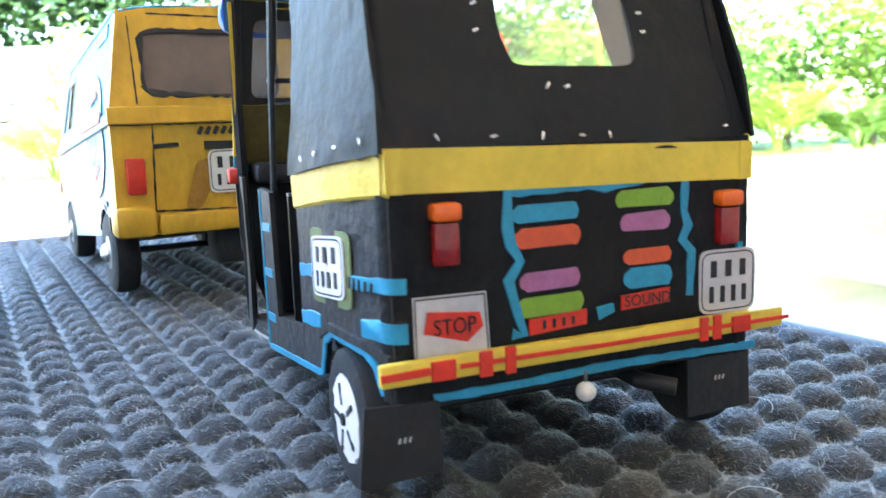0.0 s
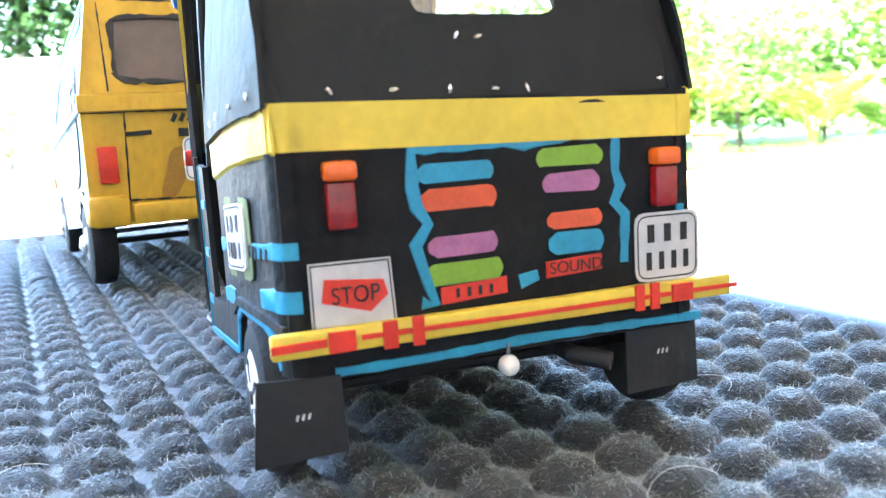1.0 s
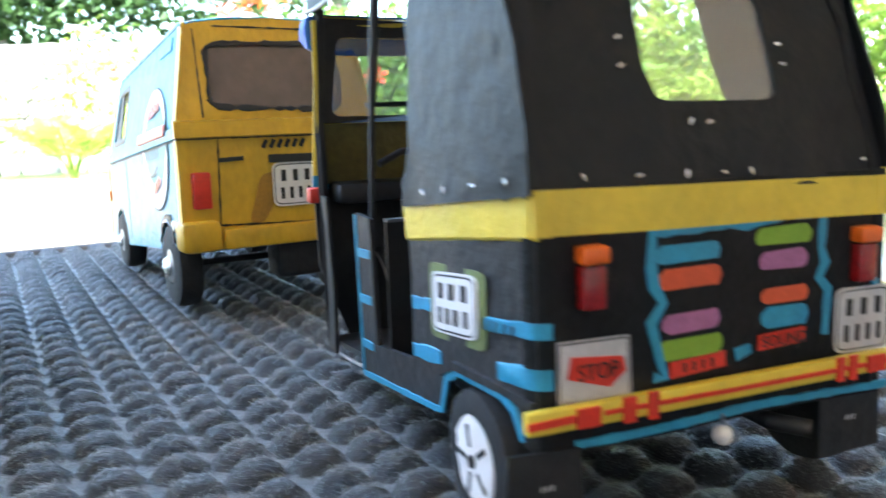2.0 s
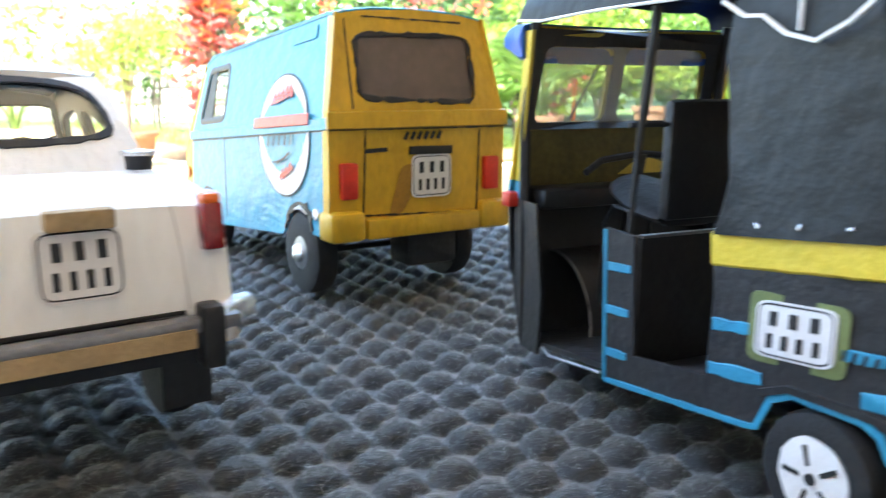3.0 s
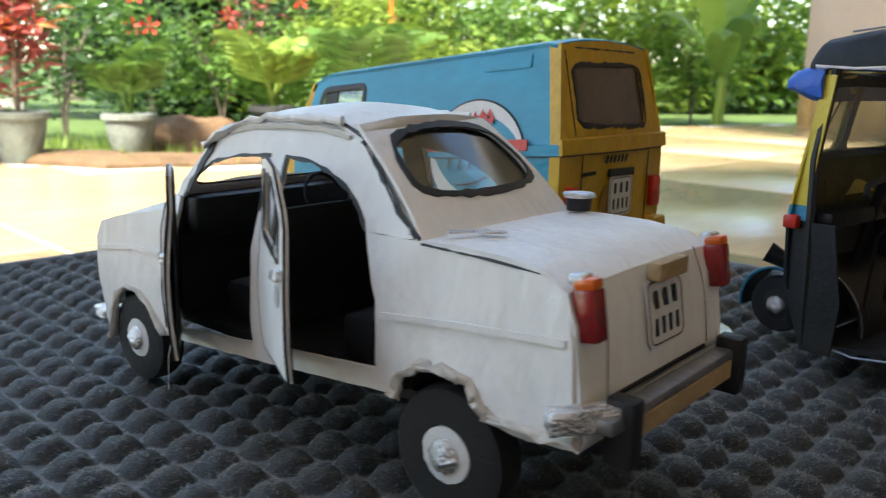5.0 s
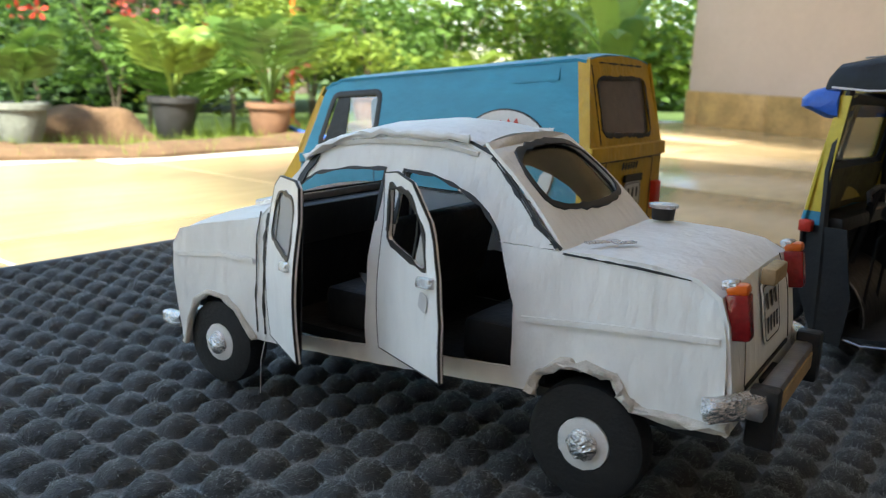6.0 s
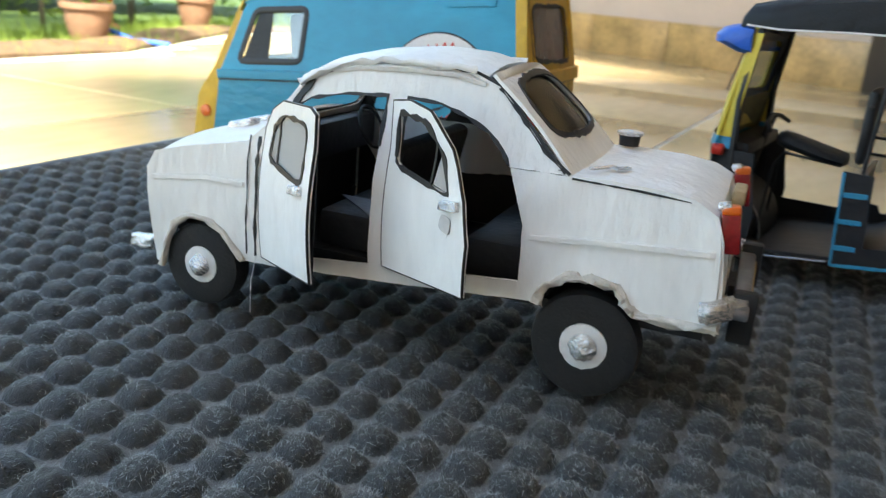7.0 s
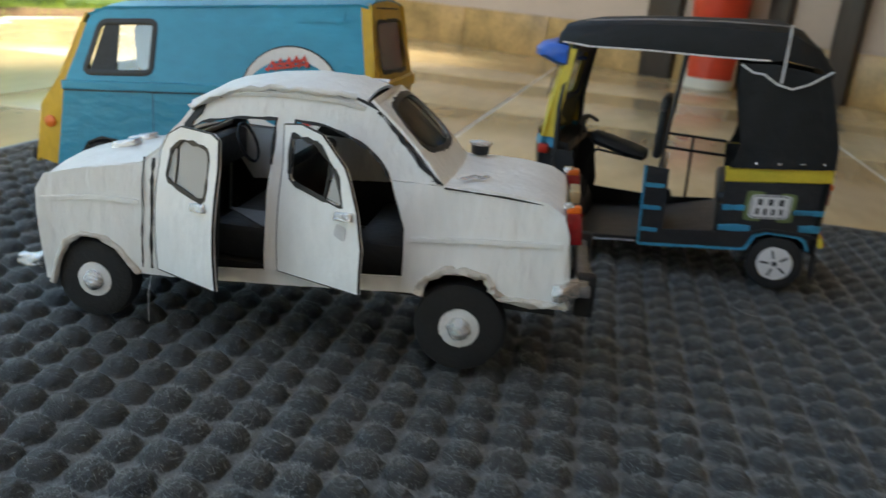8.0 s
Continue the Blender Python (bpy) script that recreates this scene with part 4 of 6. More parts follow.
    part("rear_window", plate(rw, [], lambda u, v, d: back(u, v, d + 0.0012), 0.0004), BROWN, bk, "brown film rear window")
    part("window_edge", stroke(list(rw) + [rw[0]], back, 0.0022, 0.0005, 0, wob=0.75), INK, bk, "black smudged window edge")
    part("back_waist", stroke([(-0.0545, 0.0950), (0.0545, 0.0950)], lambda u, v, d: (back(u, v, 0)[0] + d - 0.0001, -u, v + Z0), 0.0090, 0.0022), YELLOW, bk, "raised yellow waist band")
    for path in ([(-0.0335, 0.0900), (-0.0350, 0.0470), (0.0350, 0.0445), (0.0365, 0.0890)], [(-0.0530, 0.0905), (0.0530, 0.0900)], [(-0.0395, 0.144), (-0.0395, 0.1005)], [(-0.030, 0.1455), (0.030, 0.1445)]):
        part("marker_line", stroke(path, back, 0.0009, 0.0003, 0, wob=0.6), INK, bk)
    part("bumper", box(-0.0060, 0.0005, -0.0345, 0.0345, 0.0335, 0.0440, 0.0015), YELLOW, v_, "yellow card rear bumper")
    for s in (1, -1):
        part("corner_guard", box(-0.0062, 0.0100, s * 0.0455 - 0.0100, s * 0.0455 + 0.0100, 0.0330, 0.0485, 0.003), YELLOW, v_, "yellow folded corner guard")
        lm = part("tail_lamp", box(-0.0042, 0.001, s * 0.0435 - 0.0045, s * 0.0435 + 0.0045, 0.0545, 0.0725, 0.001), RED, v_)
    part("ochre_stain", plate(rounded([(-0.0205, 0.047), (-0.0125, 0.0465), (-0.0070, 0.056), (0.0, 0.073), (-0.0130, 0.0715), (-0.0165, 0.060)], 0.3), [], lambda u, v, d: back(u, v, d), -0.00015), YELLOW_STAIN, bk, "ochre glue stain")
    number_plate(v_, lambda u, v, d: back(u + 0.0050, v + 0.0655, d - 0.0004), 0.0245, 0.0225)
    part("plate_lamp", plate([(-0.0085, 0.0770), (0.0175, 0.0765), (0.0175, 0.0808), (-0.0085, 0.0812)], [], lambda u, v, d: back(u, v, d), -0.0016), INK, v_)
    for k in range(6):
        u = -0.0110 + k * 0.0040
        part("black_bar", stroke([(u, 0.0845), (u + 0.002, 0.0885)], back, 0.0022, 0.0003, 0), INK, bk)
    part("handle", stroke([(-0.0340, 0.0795), (-0.0215, 0.0800)], back, 0.0022, 0.0008, 0), INK, bk)
    # front
    def front(u, v, d):
        x = table([(0.02, 0.2405), (0.060, 0.2350), (0.078, 0.2222), (0.120, 0.2070), (0.13, 0.2020)], v)
        return (x - d, u, v + Z0)
    fl = [(-0.0530, 0.019), (0.0530, 0.019), (0.0532, 0.060), (0.0532, 0.078), (0.0450, 0.1235), (-0.0450, 0.1235), (-0.0532, 0.078), (-0.0532, 0.060)]
    fw = rounded([(-0.046, 0.0840), (0.046, 0.0840), (0.0405, 0.1165), (-0.0405, 0.1165)], 0.12)
    part("front_panel", plate(dense(fl, 0.004), [fw], front, 0.0016), YELLOW, v_, "yellow front with an open windscreen")
    part("windscreen_edge", rim(fw, front, 0.0020, 0.0005), INK, v_)
    part("front_bumper", box(0.2395, 0.2440, -0.053, 0.053, 0.0185, 0.0270, 0.001), BLACK, v_)
    # cab seats as seen through the windows, and the floor
    part("floor_pan", box(0.010, 0.236, -0.046, 0.046, 0.0320, 0.0345), BLACK, v_)
    st = part("cab_seat", box(0.146, 0.172, -0.044, 0.044, 0.050, 0.062, 0.002), BLACK, v_)
    part("seat_back", box(0.142, 0.148, -0.044, 0.044, 0.060, 0.100, 0.002), BLACK, st)
    part("paper_sheet", plate(rounded([(0.163, 0.088), (0.183, 0.086), (0.186, 0.117), (0.160, 0.118)], 0.2), [], lambda u, v, d: (u, 0.018 - d, v + Z0), 0.0006), PAPER, v_, "sheet of white paper inside the cab")
    part("axle", tube([(0.0355, -0.036, 0.0220), (0.0355, 0.045, 0.0220)], 0.0018, 8), BLACK, v_)
    part("engine_box", box(0.0080, 0.0300, -0.0290, 0.0030, 0.0130, 0.0330, 0.003), CHARCOAL, v_, "dark card engine box under the floor")
    for x in (0.060, 0.150):
        part("cross_brace", tube([(x, -0.040, 0.026), (x + 0.004, 0.044, 0.024)], 0.0014, 6), GREY, v_)
    ta = stroke([(0.0200, 0.0375), (0.0218, 0.0455), (0.0272, 0.0500), (0.0400, 0.0495), (0.0492, 0.0435), (0.0545, 0.0345)], flank(1), 0.0036, 0.0008, 0, wob=0.7)
    rough_up(ta, 0.0006, 500)
    part("torn_arch", ta, INK, v_, "ragged dark edge of the wheel arch")
    tp = plate(rounded([(0.0230, 0.0455), (0.0330, 0.0475), (0.0420, 0.0460), (0.0330, 0.0500)], 0.2), [], lambda u, v, d: flank(1)(u, v, d - 0.0012), -0.0004)
    part("torn_paper", tp, PAPER, v_, "torn white paper by the wheel arch")
    part("foil_cap", lathe([(0.0035, 0), (0.003, 0.002), (0.0002, 0.003)], Matrix.Translation((0.014, 0.0530, 0.0455)) @ Matrix.Rotation(radians(-90), 4, "X"), 12), FOIL, v_)


van()


# ---- black and yellow three-wheeler model ----
def rickshaw():
    A = thing("model_auto_rickshaw", base((0.034, 0.190), 113.0, 0.003, 0.0015), "black and yellow cardboard model auto rickshaw with painted back", "model rickshaw")
    Z0 = -0.0015
    half = lambda x: table([(0, 0.0470), (0.012, 0.0500), (0.03, 0.0520), (0.105, 0.0530), (0.165, 0.0500), (0.18, 0.0470)], x)
    flank = lambda s: (lambda u, v, d: (u, s * (half(u) - d), v + Z0))
    side = [(0, 0.027), (0.0040, 0.0285), (0.0070, 0.0345), (0.0110, 0.0368), (0.0300, 0.0372), (0.0365, 0.0340), (0.0405, 0.0245), (0.0440, 0.0235), (0.1010, 0.0160), (0.1060, 0.0160), (0.1090, 0.0680), (0.0940, 0.0675), (0.0915, 0.0290), (0.0600, 0.0330), (0.0590, 0.0560), (0.0605, 0.0745), (0, 0.0815)]
    for s in (1, -1):
        f = flank(s)
        shape = side if s == 1 else [(u, min(v, 0.034)) if u > 0.0920 else (u, v) for u, v in side]
        part("side_panel", plate(dense(shape, 0.004), [], f, 0.0016), CHARCOAL, A, "charcoal side panel with blue stripes")
        part("yellow_band", stroke([(0.0605, 0.0700), (0.0300, 0.0738), (-0.001, 0.0771)], f, 0.0094, 0.0007, 0, wob=0.04), LEMON, A)
        edge = bmesh.new()
        stroke([(0.0040, 0.0290), (0.0070, 0.0350), (0.0110, 0.0372), (0.0300, 0.0376), (0.0365, 0.0344), (0.0405, 0.0250)], f, 0.0022, 0.0005, 0, edge, wob=0.15)
        stroke([(0.0405, 0.0250), (0.0440, 0.0242), (0.1055, 0.0167)], f, 0.0018, 0.0005, 0, edge, wob=0.2)
        if s == 1:
            stroke([(0.1055, 0.0167), (0.1085, 0.0675)], f, 0.0014, 0.0005, 0, edge, wob=0.2)
        part("blue_edging", edge, SKYBLUE, A)
        for a, b, w in (((0.1065, 0.0267), (0.0950, 0.0275), 0.0028), ((0.1065, 0.0412), (0.0950, 0.0420), 0.0028), ((0.1065, 0.0557), (0.0950, 0.0565), 0.0028), ((0.0585, 0.0490), (0.0450, 0.0508), 0.0032),
                        ((0.0180, 0.0520), (0.0010, 0.0535), 0.0036), ((0.0590, 0.0360), (0.0400, 0.0385), 0.0040), ((0.0120, 0.0425), (0.0005, 0.0435), 0.0045))[0 if s == 1 else 3:]:
            part("blue_stripe", stroke([a, b], f, w, 0.0003, 0, wob=0.2), SKYBLUE, A)
        for k in range(5):
            part("bar", stroke([(0.0175 - k * 0.0026, 0.0508), (0.0170 - k * 0.0026, 0.0535)], lambda u, v, d: f(u, v, d - 0.0004), 0.0009, 0.0002), INK, A)
        part("plate_ground", plate(rounded([(0.0455, 0.0430), (0.0165, 0.0455), (0.0165, 0.0635), (0.0455, 0.0620)], 0.12), [], f, -0.0003), mat("olive_ring", (0.16, 0.20, 0.07), 0.6, scale=150) if s == 1 else GREEN, A)
        number_plate(A, lambda u, v, d: f(0.0310 - s * u, v + 0.0537 - u * s * -0.10, d - 0.0004), 0.0235, 0.0150)
        wheel(A, 0.0215, s * 0.0475, 0.0172, 0.0170, 0.0095, 0.0105, PAPER, s, "black card wheel with a white spoked rim", spokes=5)
        part("wheel_ledge", stroke([(0.0005, 0.0375), (0.0110, 0.0390), (0.0310, 0.0390), (0.0400, 0.0350)], f, 0.0022, 0.0011), CHARCOAL, A)
    # rear face
    back = lambda u, v, d: (d + 0.0008 * math.sin(u * 90), -u, v + Z0)
    # back faces away from the garden light; its black is darkened for that shade
    part("back_panel", plate(dense([(-0.0475, 0.0265), (0.0475, 0.0265), (0.0470, 0.0815), (-0.0470, 0.0820)], 0.005), [], back, 0.0016), BACKBLACK, A, "black painted back panel")
    part("back_band", plate(dense([(-0.0484, 0.0728), (0.0478, 0.0708), (0.0478, 0.0800), (-0.0484, 0.0822)], 0.005), [], lambda u, v, d: back(u, v, d - 0.0006), 0.0006), LEMON, A, "yellow band across the back")
    paint = lambda u, v, d: back(u + 0.0027, v, d)
    art = lambda u, v, d: back(u + 0.0063, v, d)
    fr = stroke([(-0.0255, 0.0400), (-0.0225, 0.0395), (-0.0240, 0.0440), (-0.0262, 0.0520), (-0.0232, 0.0562), (-0.0255, 0.0600), (-0.0262, 0.0640), (-0.0260, 0.0715), (-0.0050, 0.0720), (0.0000, 0.0712), (0.0120, 0.0725), (0.0225, 0.0722), (0.0222, 0.0640), (0.0235, 0.0605), (0.0218, 0.0570), (0.0245, 0.0540), (0.0240, 0.0430)], art, 0.0025, 0.0004, 0, wob=0.25)
    part("blue_frame", fr, SKYBLUE, A, "wavy blue painted frame")
    for (u, v, w, h, m) in ((-0.0165, 0.0665, 0.0175, 0.0040, SKYBLUE), (-0.0160, 0.0610, 0.0175, 0.0046, REDPILL), (-0.0155, 0.0513, 0.0160, 0.0044, MAUVE), (-0.0155, 0.0455, 0.0180, 0.0046, GREEN),
                            (0.0110, 0.0678, 0.0165, 0.0042, GREEN), (0.0112, 0.0622, 0.0142, 0.0044, MAUVE), (0.0118, 0.0540, 0.0138, 0.0038, REDPILL), (0.0120, 0.0488, 0.0140, 0.0050, SKYBLUE)):
        pts = [(u + (w / 2 - h / 2) * (1 if math.cos(a) > 0 else -1) + h / 2 * math.cos(a), v + h / 2 * math.sin(a) * (1 + 0.10 * math.sin(3 * a + u * 900) + 0.07 * math.sin(7 * a + v * 2100))) for a in (2 * math.pi * (k + 0.5) / 24 for k in range(24))]
        part("painted_pill", plate(pts, [], art, -0.0003), m, A)
    for u, v, w, word in ((-0.0135, 0.0412, 0.0155, None), (0.0112, 0.0436, 0.0140, "SOUND")):
        t_ = part("red_label", plate([(u - w / 2, v - 0.0021), (u + w / 2, v - 0.0015), (u + w / 2, v + 0.0021), (u - w / 2, v + 0.0015)], [], art, -0.0004), RED, A, "small red tape label")
        if word:
            lettering(word, 0.0038, Matrix.Translation((-0.0006, -u - 0.0063, v + Z0)) @ Matrix.Rotation(radians(-90), 4, "Z") @ Matrix.Rotation(radians(90), 4, "X"), INK, t_)
        else:
            for k in range(4):
                part("bar", stroke([(u - 0.004 + k * 0.0026, v - 0.001), (u - 0.004 + k * 0.0026, v + 0.001)], lambda a, b, d: art(a, b, d - 0.0005), 0.0009, 0.0001), INK, t_)
    part("blue_dash", stroke([(-0.0025, 0.0415), (0.0022, 0.0425)], art, 0.0030, 0.0003, 0, wob=0.2), SKYBLUE, A)
    for s, u, v in ((1, -0.0350, 0.0630), (-1, 0.0402, 0.0610)):
        lp = part("tail_lamp", box(-0.0030, 0.0003, -u - 0.0030, -u + 0.0030, v - 0.0075, v + 0.0020, 0.0009), DARKRED, A, "red and orange tail lamp")
        part("indicator", box(-0.0040, 0.0003, -u - 0.0033, -u + 0.0033, v + 0.0021, v + 0.0060, 0.0009), ORANGE, lp)
    number_plate(A, lambda u, v, d: back(u + 0.0412, v + 0.0457, d - 0.0002), 0.0165, 0.0160, SILVERPAPER)
    stp = part("stop_sign", plate([(-0.0450, 0.0360), (-0.0275, 0.0365), (-0.0282, 0.0505), (-0.0450, 0.0505)], [], paint, -0.0004), SILVERPAPER, A, "silver sticker with a red stop label")
    part("sign_border", rim([(-0.0445, 0.0366), (-0.0280, 0.0370), (-0.0287, 0.0500), (-0.0445, 0.0500)], lambda u, v, d: paint(u, v, d - 0.0004), 0.0005, 0.0001, 0), INK, stp)
    part("red_patch", plate([(-0.0428, 0.0425), (-0.0330, 0.0398), (-0.0292, 0.0430), (-0.0300, 0.0462), (-0.0420, 0.0472)], [], lambda u, v, d: paint(u, v, d - 0.0005), -0.0003), RED, stp)
    lettering("STOP", 0.0050, Matrix.Translation((-0.0014, 0.0333, 0.0436 + Z0)) @ Matrix.Rotation(radians(-90), 4, "Z") @ Matrix.Rotation(radians(90), 4, "X"), INK, stp, stretch=0.85)
    # rounded corners where the sides turn into the back
    def corner(s, z0, z1, grow, rad=0.0045):
        arc = [radians(90 * k / 6) for k in range(7)]
        ring = [(0.0035 - (rad + grow) * math.sin(q), s * (0.0440 + (rad + grow) * math.cos(q))) for q in arc]
        return shell([[(x, y, z) for x, y in ring] for z in (z0, lerp(z0, z1, 0.5), z1)], 0.0012)
    for s in (1, -1):
        part("corner_strip", corner(s, 0.0265, 0.0716 if s == 1 else 0.0700, 0.0), BACKBLACK, A, "rounded black corner")
        part("corner_band", corner(s, 0.0712 if s == 1 else 0.0693, 0.0806 if s == 1 else 0.0786, 0.0004), LEMON, A, "yellow band round the corner")
        for z, h in ((0.0520, 0.0034), (0.0418, 0.0044)):
            part("corner_stripe", corner(s, z - h / 2, z + h / 2, 0.0002), SKYBLUE, A)
    # bumper strip with red tape
    bump = box(-0.0035, -0.0008, -0.0572, 0.0512, 0.0312, 0.0362, 0.0006)
    bp = part("rear_bumper", bump, LEMON, A, "yellow card bumper with red tape")
    rt = lambda u, v, d: (-0.0035 + d, -u - 0.0027, v + Z0)
    bm = bmesh.new()
    stroke([(-0.0540, 0.0350), (-0.0430, 0.0352)], rt, 0.0018, 0.0004, 0, bm)
    stroke([(-0.0360, 0.0353), (-0.0180, 0.0352), (0.0000, 0.0350), (0.0300, 0.0350), (0.0560, 0.0350)], rt, 0.0011, 0.0004, 0, bm)
    for u, w, h in ((-0.0400, 0.0055, 0.0042), (-0.0300, 0.0030, 0.0056), (-0.0240, 0.0024, 0.0060), (0.0290, 0.0022, 0.0058), (0.0330, 0.0022, 0.0060), (0.0405, 0.0055, 0.0040)):
        box(-0.0042, -0.0034, -u - 0.0027 - w / 2, -u - 0.0027 + w / 2, 0.0336 - h / 2, 0.0336 + h / 2, bm=bm)
    part("red_tape", bm, RED, bp)
    part("blue_line", stroke([(-0.0410, 0.0278), (-0.0200, 0.0282), (0.0, 0.0285), (0.0200, 0.0282), (0.0475, 0.0282)], paint, 0.0021, 0.0004, 0, wob=0.2), SKYBLUE, A)
    part("bead_stalk", tube([(-0.0005, 0.0, 0.027), (-0.0005, 0.0, 0.024)], 0.0004, 6), GREY, A)
    bd = bmesh.new()
    bmesh.ops.create_uvsphere(bd, u_segments=20, v_segments=12, radius=0.0024, matrix=Matrix.Translation((-0.0005, 0, 0.0220)))
    part("white_bead", bd, PEARL, A)
    for u0, u1, x in ((-0.0544, -0.0375, -0.001), (0.0312, 0.0505, 0.0015)):
        fl = plate([(u0, 0.0285), (u1, 0.0275), (u1 + 0.0005, 0.0115), (u0 - 0.0018 * (1 if u0 < 0 else 0), 0.0110)], [], lambda u, v, d: (x + d - 0.02 * (0.0285 - v), -u, v + Z0), 0.0008)
        mf = part("mudflap", fl, BLACK, A, "black card mudflap with a pale scrawl")
        for k in range(3):
            part("bar", stroke([((u0 + u1) / 2 - 0.0012 + k * 0.0012, 0.0196), ((u0 + u1) / 2 - 0.0008 + k * 0.0012, 0.0208)], lambda u, v, d: (x + d - 0.02 * (0.0285 - v) - 0.0001, -u, v + Z0), 0.0005, 0.0001), SILVERPAPER, mf)
    part("exhaust", tube([(0.050, -0.020, 0.0215), (0.004, -0.0185, 0.0205), (-0.002, -0.0250, 0.0195)], 0.0022, 10), BLACK, A)
    part("axle", tube([(0.0215, -0.045, 0.0170), (0.0215, 0.045, 0.0170)], 0.0014, 8), BLACK, A)
    part("underbody", box(0.002, 0.058, -0.044, 0.044, 0.0255, 0.0275), BLACK, A)
    # canopy of black paper
    cback = lambda u, v, d: (0.0005 + 0.0135 * max(0, (v - 0.080) / 0.054) ** 1.3 + 0.0006 * math.sin(u * 160 + v * 90) + d, -u - 0.0015, v + Z0)
    ol = [(-0.0502, 0.0805), (0.0478, 0.0788), (0.0452, 0.0880), (0.0425, 0.1000), (0.0405, 0.1150), (0.0395, 0.1340), (0.0, 0.1400), (-0.0495, 0.1340), (-0.0498, 0.1150), (-0.0502, 0.0950)]
    wn_ = rounded([(-0.0165, 0.0990), (0.0155, 0.0985), (0.0150, 0.1225), (-0.0190, 0.1235), (-0.0190, 0.1060)], 0.14)
    part("canopy_back", plate(dense(ol, 0.004), [wn_], cback, 0.0010), CLOTH, A, "black paper canopy back with a clear window")
    ob = part("canopy_window", plate(wn_, [], lambda u, v, d: cback(u, v, d + 0.0006), 0.0002), HAZY, A, "cloudy plastic rear window")
    ob.visible_shadow = False
    sidep = [(-0.001, 0.0812), (0.0590, 0.0744), (0.0565, 0.0820), (0.0555, 0.0900), (0.0590, 0.1050), (0.0630, 0.1210), (0.0640, 0.1365), (0.0450, 0.1380), (0.0130, 0.1345), (0.0050, 0.1120), (0.0000, 0.0950)]
    for s, ytop in ((1, 0.0480), (-1, 0.0405)):
        pl = lambda u, v, d: (u, s * (lerp(half(u) + 0.0020, ytop, max(0, (v - 0.08) / 0.056)) + 0.0012 * math.sin(v * 210 + u * 120) * max(0, (v - 0.09) * 12) - d), v + Z0)
        part("canopy_side", plate(dense(sidep, 0.004), [], pl, 0.0010), CLOTH, A, "creased black paper canopy side")
        part("white_piping", stroke([(0.0640, 0.1362), (0.0560, 0.1320), (0.0500, 0.1318), (0.0420, 0.1270), (0.0330, 0.1250), (0.0240, 0.1290), (0.0130, 0.1375)], lambda u, v, d: (u, s * (ytop + 0.0035 - d), v + Z0), 0.0011, 0.0008, 0), PAPER, A, "white piping along the canopy edge")
        for x in (0.006, 0.018, 0.031, 0.044):
            part("stud", lathe([(0.0009, 0), (0.0007, 0.0003), (0.0002, 0.0004)], Matrix.Translation((x, s * (half(x) + 0.0019), 0.0830 - x * 0.12)) @ Matrix.Rotation(radians(-90 * s), 4, "X") @ Matrix.Rotation(x * 90, 4, "Z") @ Matrix.Diagonal((0.7, 1.3, 1.0, 1.0)), 5), FOIL, A)
    for u, v in ((-0.0365, 0.0840), (-0.0235, 0.0838), (-0.0115, 0.0835), (-0.0010, 0.0832), (0.0065, 0.0830), (0.0400, 0.0840), (-0.0245, 0.1125), (-0.0250, 0.1065), (-0.0085, 0.0945), (-0.0035, 0.0942), (0.0185, 0.1110), (0.0187, 0.1065)):
        m = Matrix.Translation(cback(u, v, -0.0003)) @ Matrix.Rotation(radians(-90), 4, "Y")
        part("stud", lathe([(0.0009, 0), (0.0007, 0.0003), (0.0002, 0.0004)], m @ Matrix.Rotation(m.translation.y * 150, 4, "Z") @ Matrix.Diagonal((0.6, 1.3, 1.0, 1.0)), 5), FOIL, A)
    for s, ytop, off in ((1, 0.0480, -0.0015), (-1, 0.0405, 0.0015)):
        rings = []
        for k in range(15):
            v = lerp(0.0802 if s == 1 else 0.0788, 0.1340, k / 14)
            xb = cback(0, v, 0)[0] - 0.0006
            yb = lerp(half(0.004) + 0.0020, ytop, max(0, (v - 0.08) / 0.056)) + 0.0006
            cr = 0.0065 + 0.0006 * math.sin(v * 260)
            rings.append([(xb + cr - cr * math.sin(q), s * (yb - cr + cr * math.cos(q)), v + Z0 + 0.0005 * math.sin(q * 4 + v * 300)) for q in (radians(90 * i / 7) for i in range(8))])
        part("canopy_corner", shell(rings, 0.0008), CLOTH, A, "folded rounded corner of the canopy")
    rings = []
    for x, zc, ze, hwid in ((0.0115, 0.1400, 0.1330, 0.0440), (0.0200, 0.1500, 0.1380, 0.0455), (0.0320, 0.1590, 0.1400, 0.0470), (0.0400, 0.1622, 0.1405, 0.0480), (0.0480, 0.1626, 0.1395, 0.0485), (0.0800, 0.1618, 0.1385, 0.0500), (0.1200, 0.1590, 0.1378, 0.0505), (0.1550, 0.1540, 0.1362, 0.0505), (0.1720, 0.1495, 0.1375, 0.0500), (0.1755, 0.1445, 0.1360, 0.0490)):
        rings.append([(x, hwid * y, lerp(ze, zc, h) + Z0 + 0.0006 * math.sin(x * 300 + y * 9)) for y, h in ((-1, 0), (-0.985, 0.35), (-0.93, 0.72), (-0.80, 0.88), (-0.5, 0.95), (0, 1.0), (0.5, 0.95), (0.80, 0.88), (0.93, 0.72), (0.985, 0.35), (1, 0))])
    part("canopy_roof", shell(rings, 0.0010), CLOTH, A, "black paper roof")
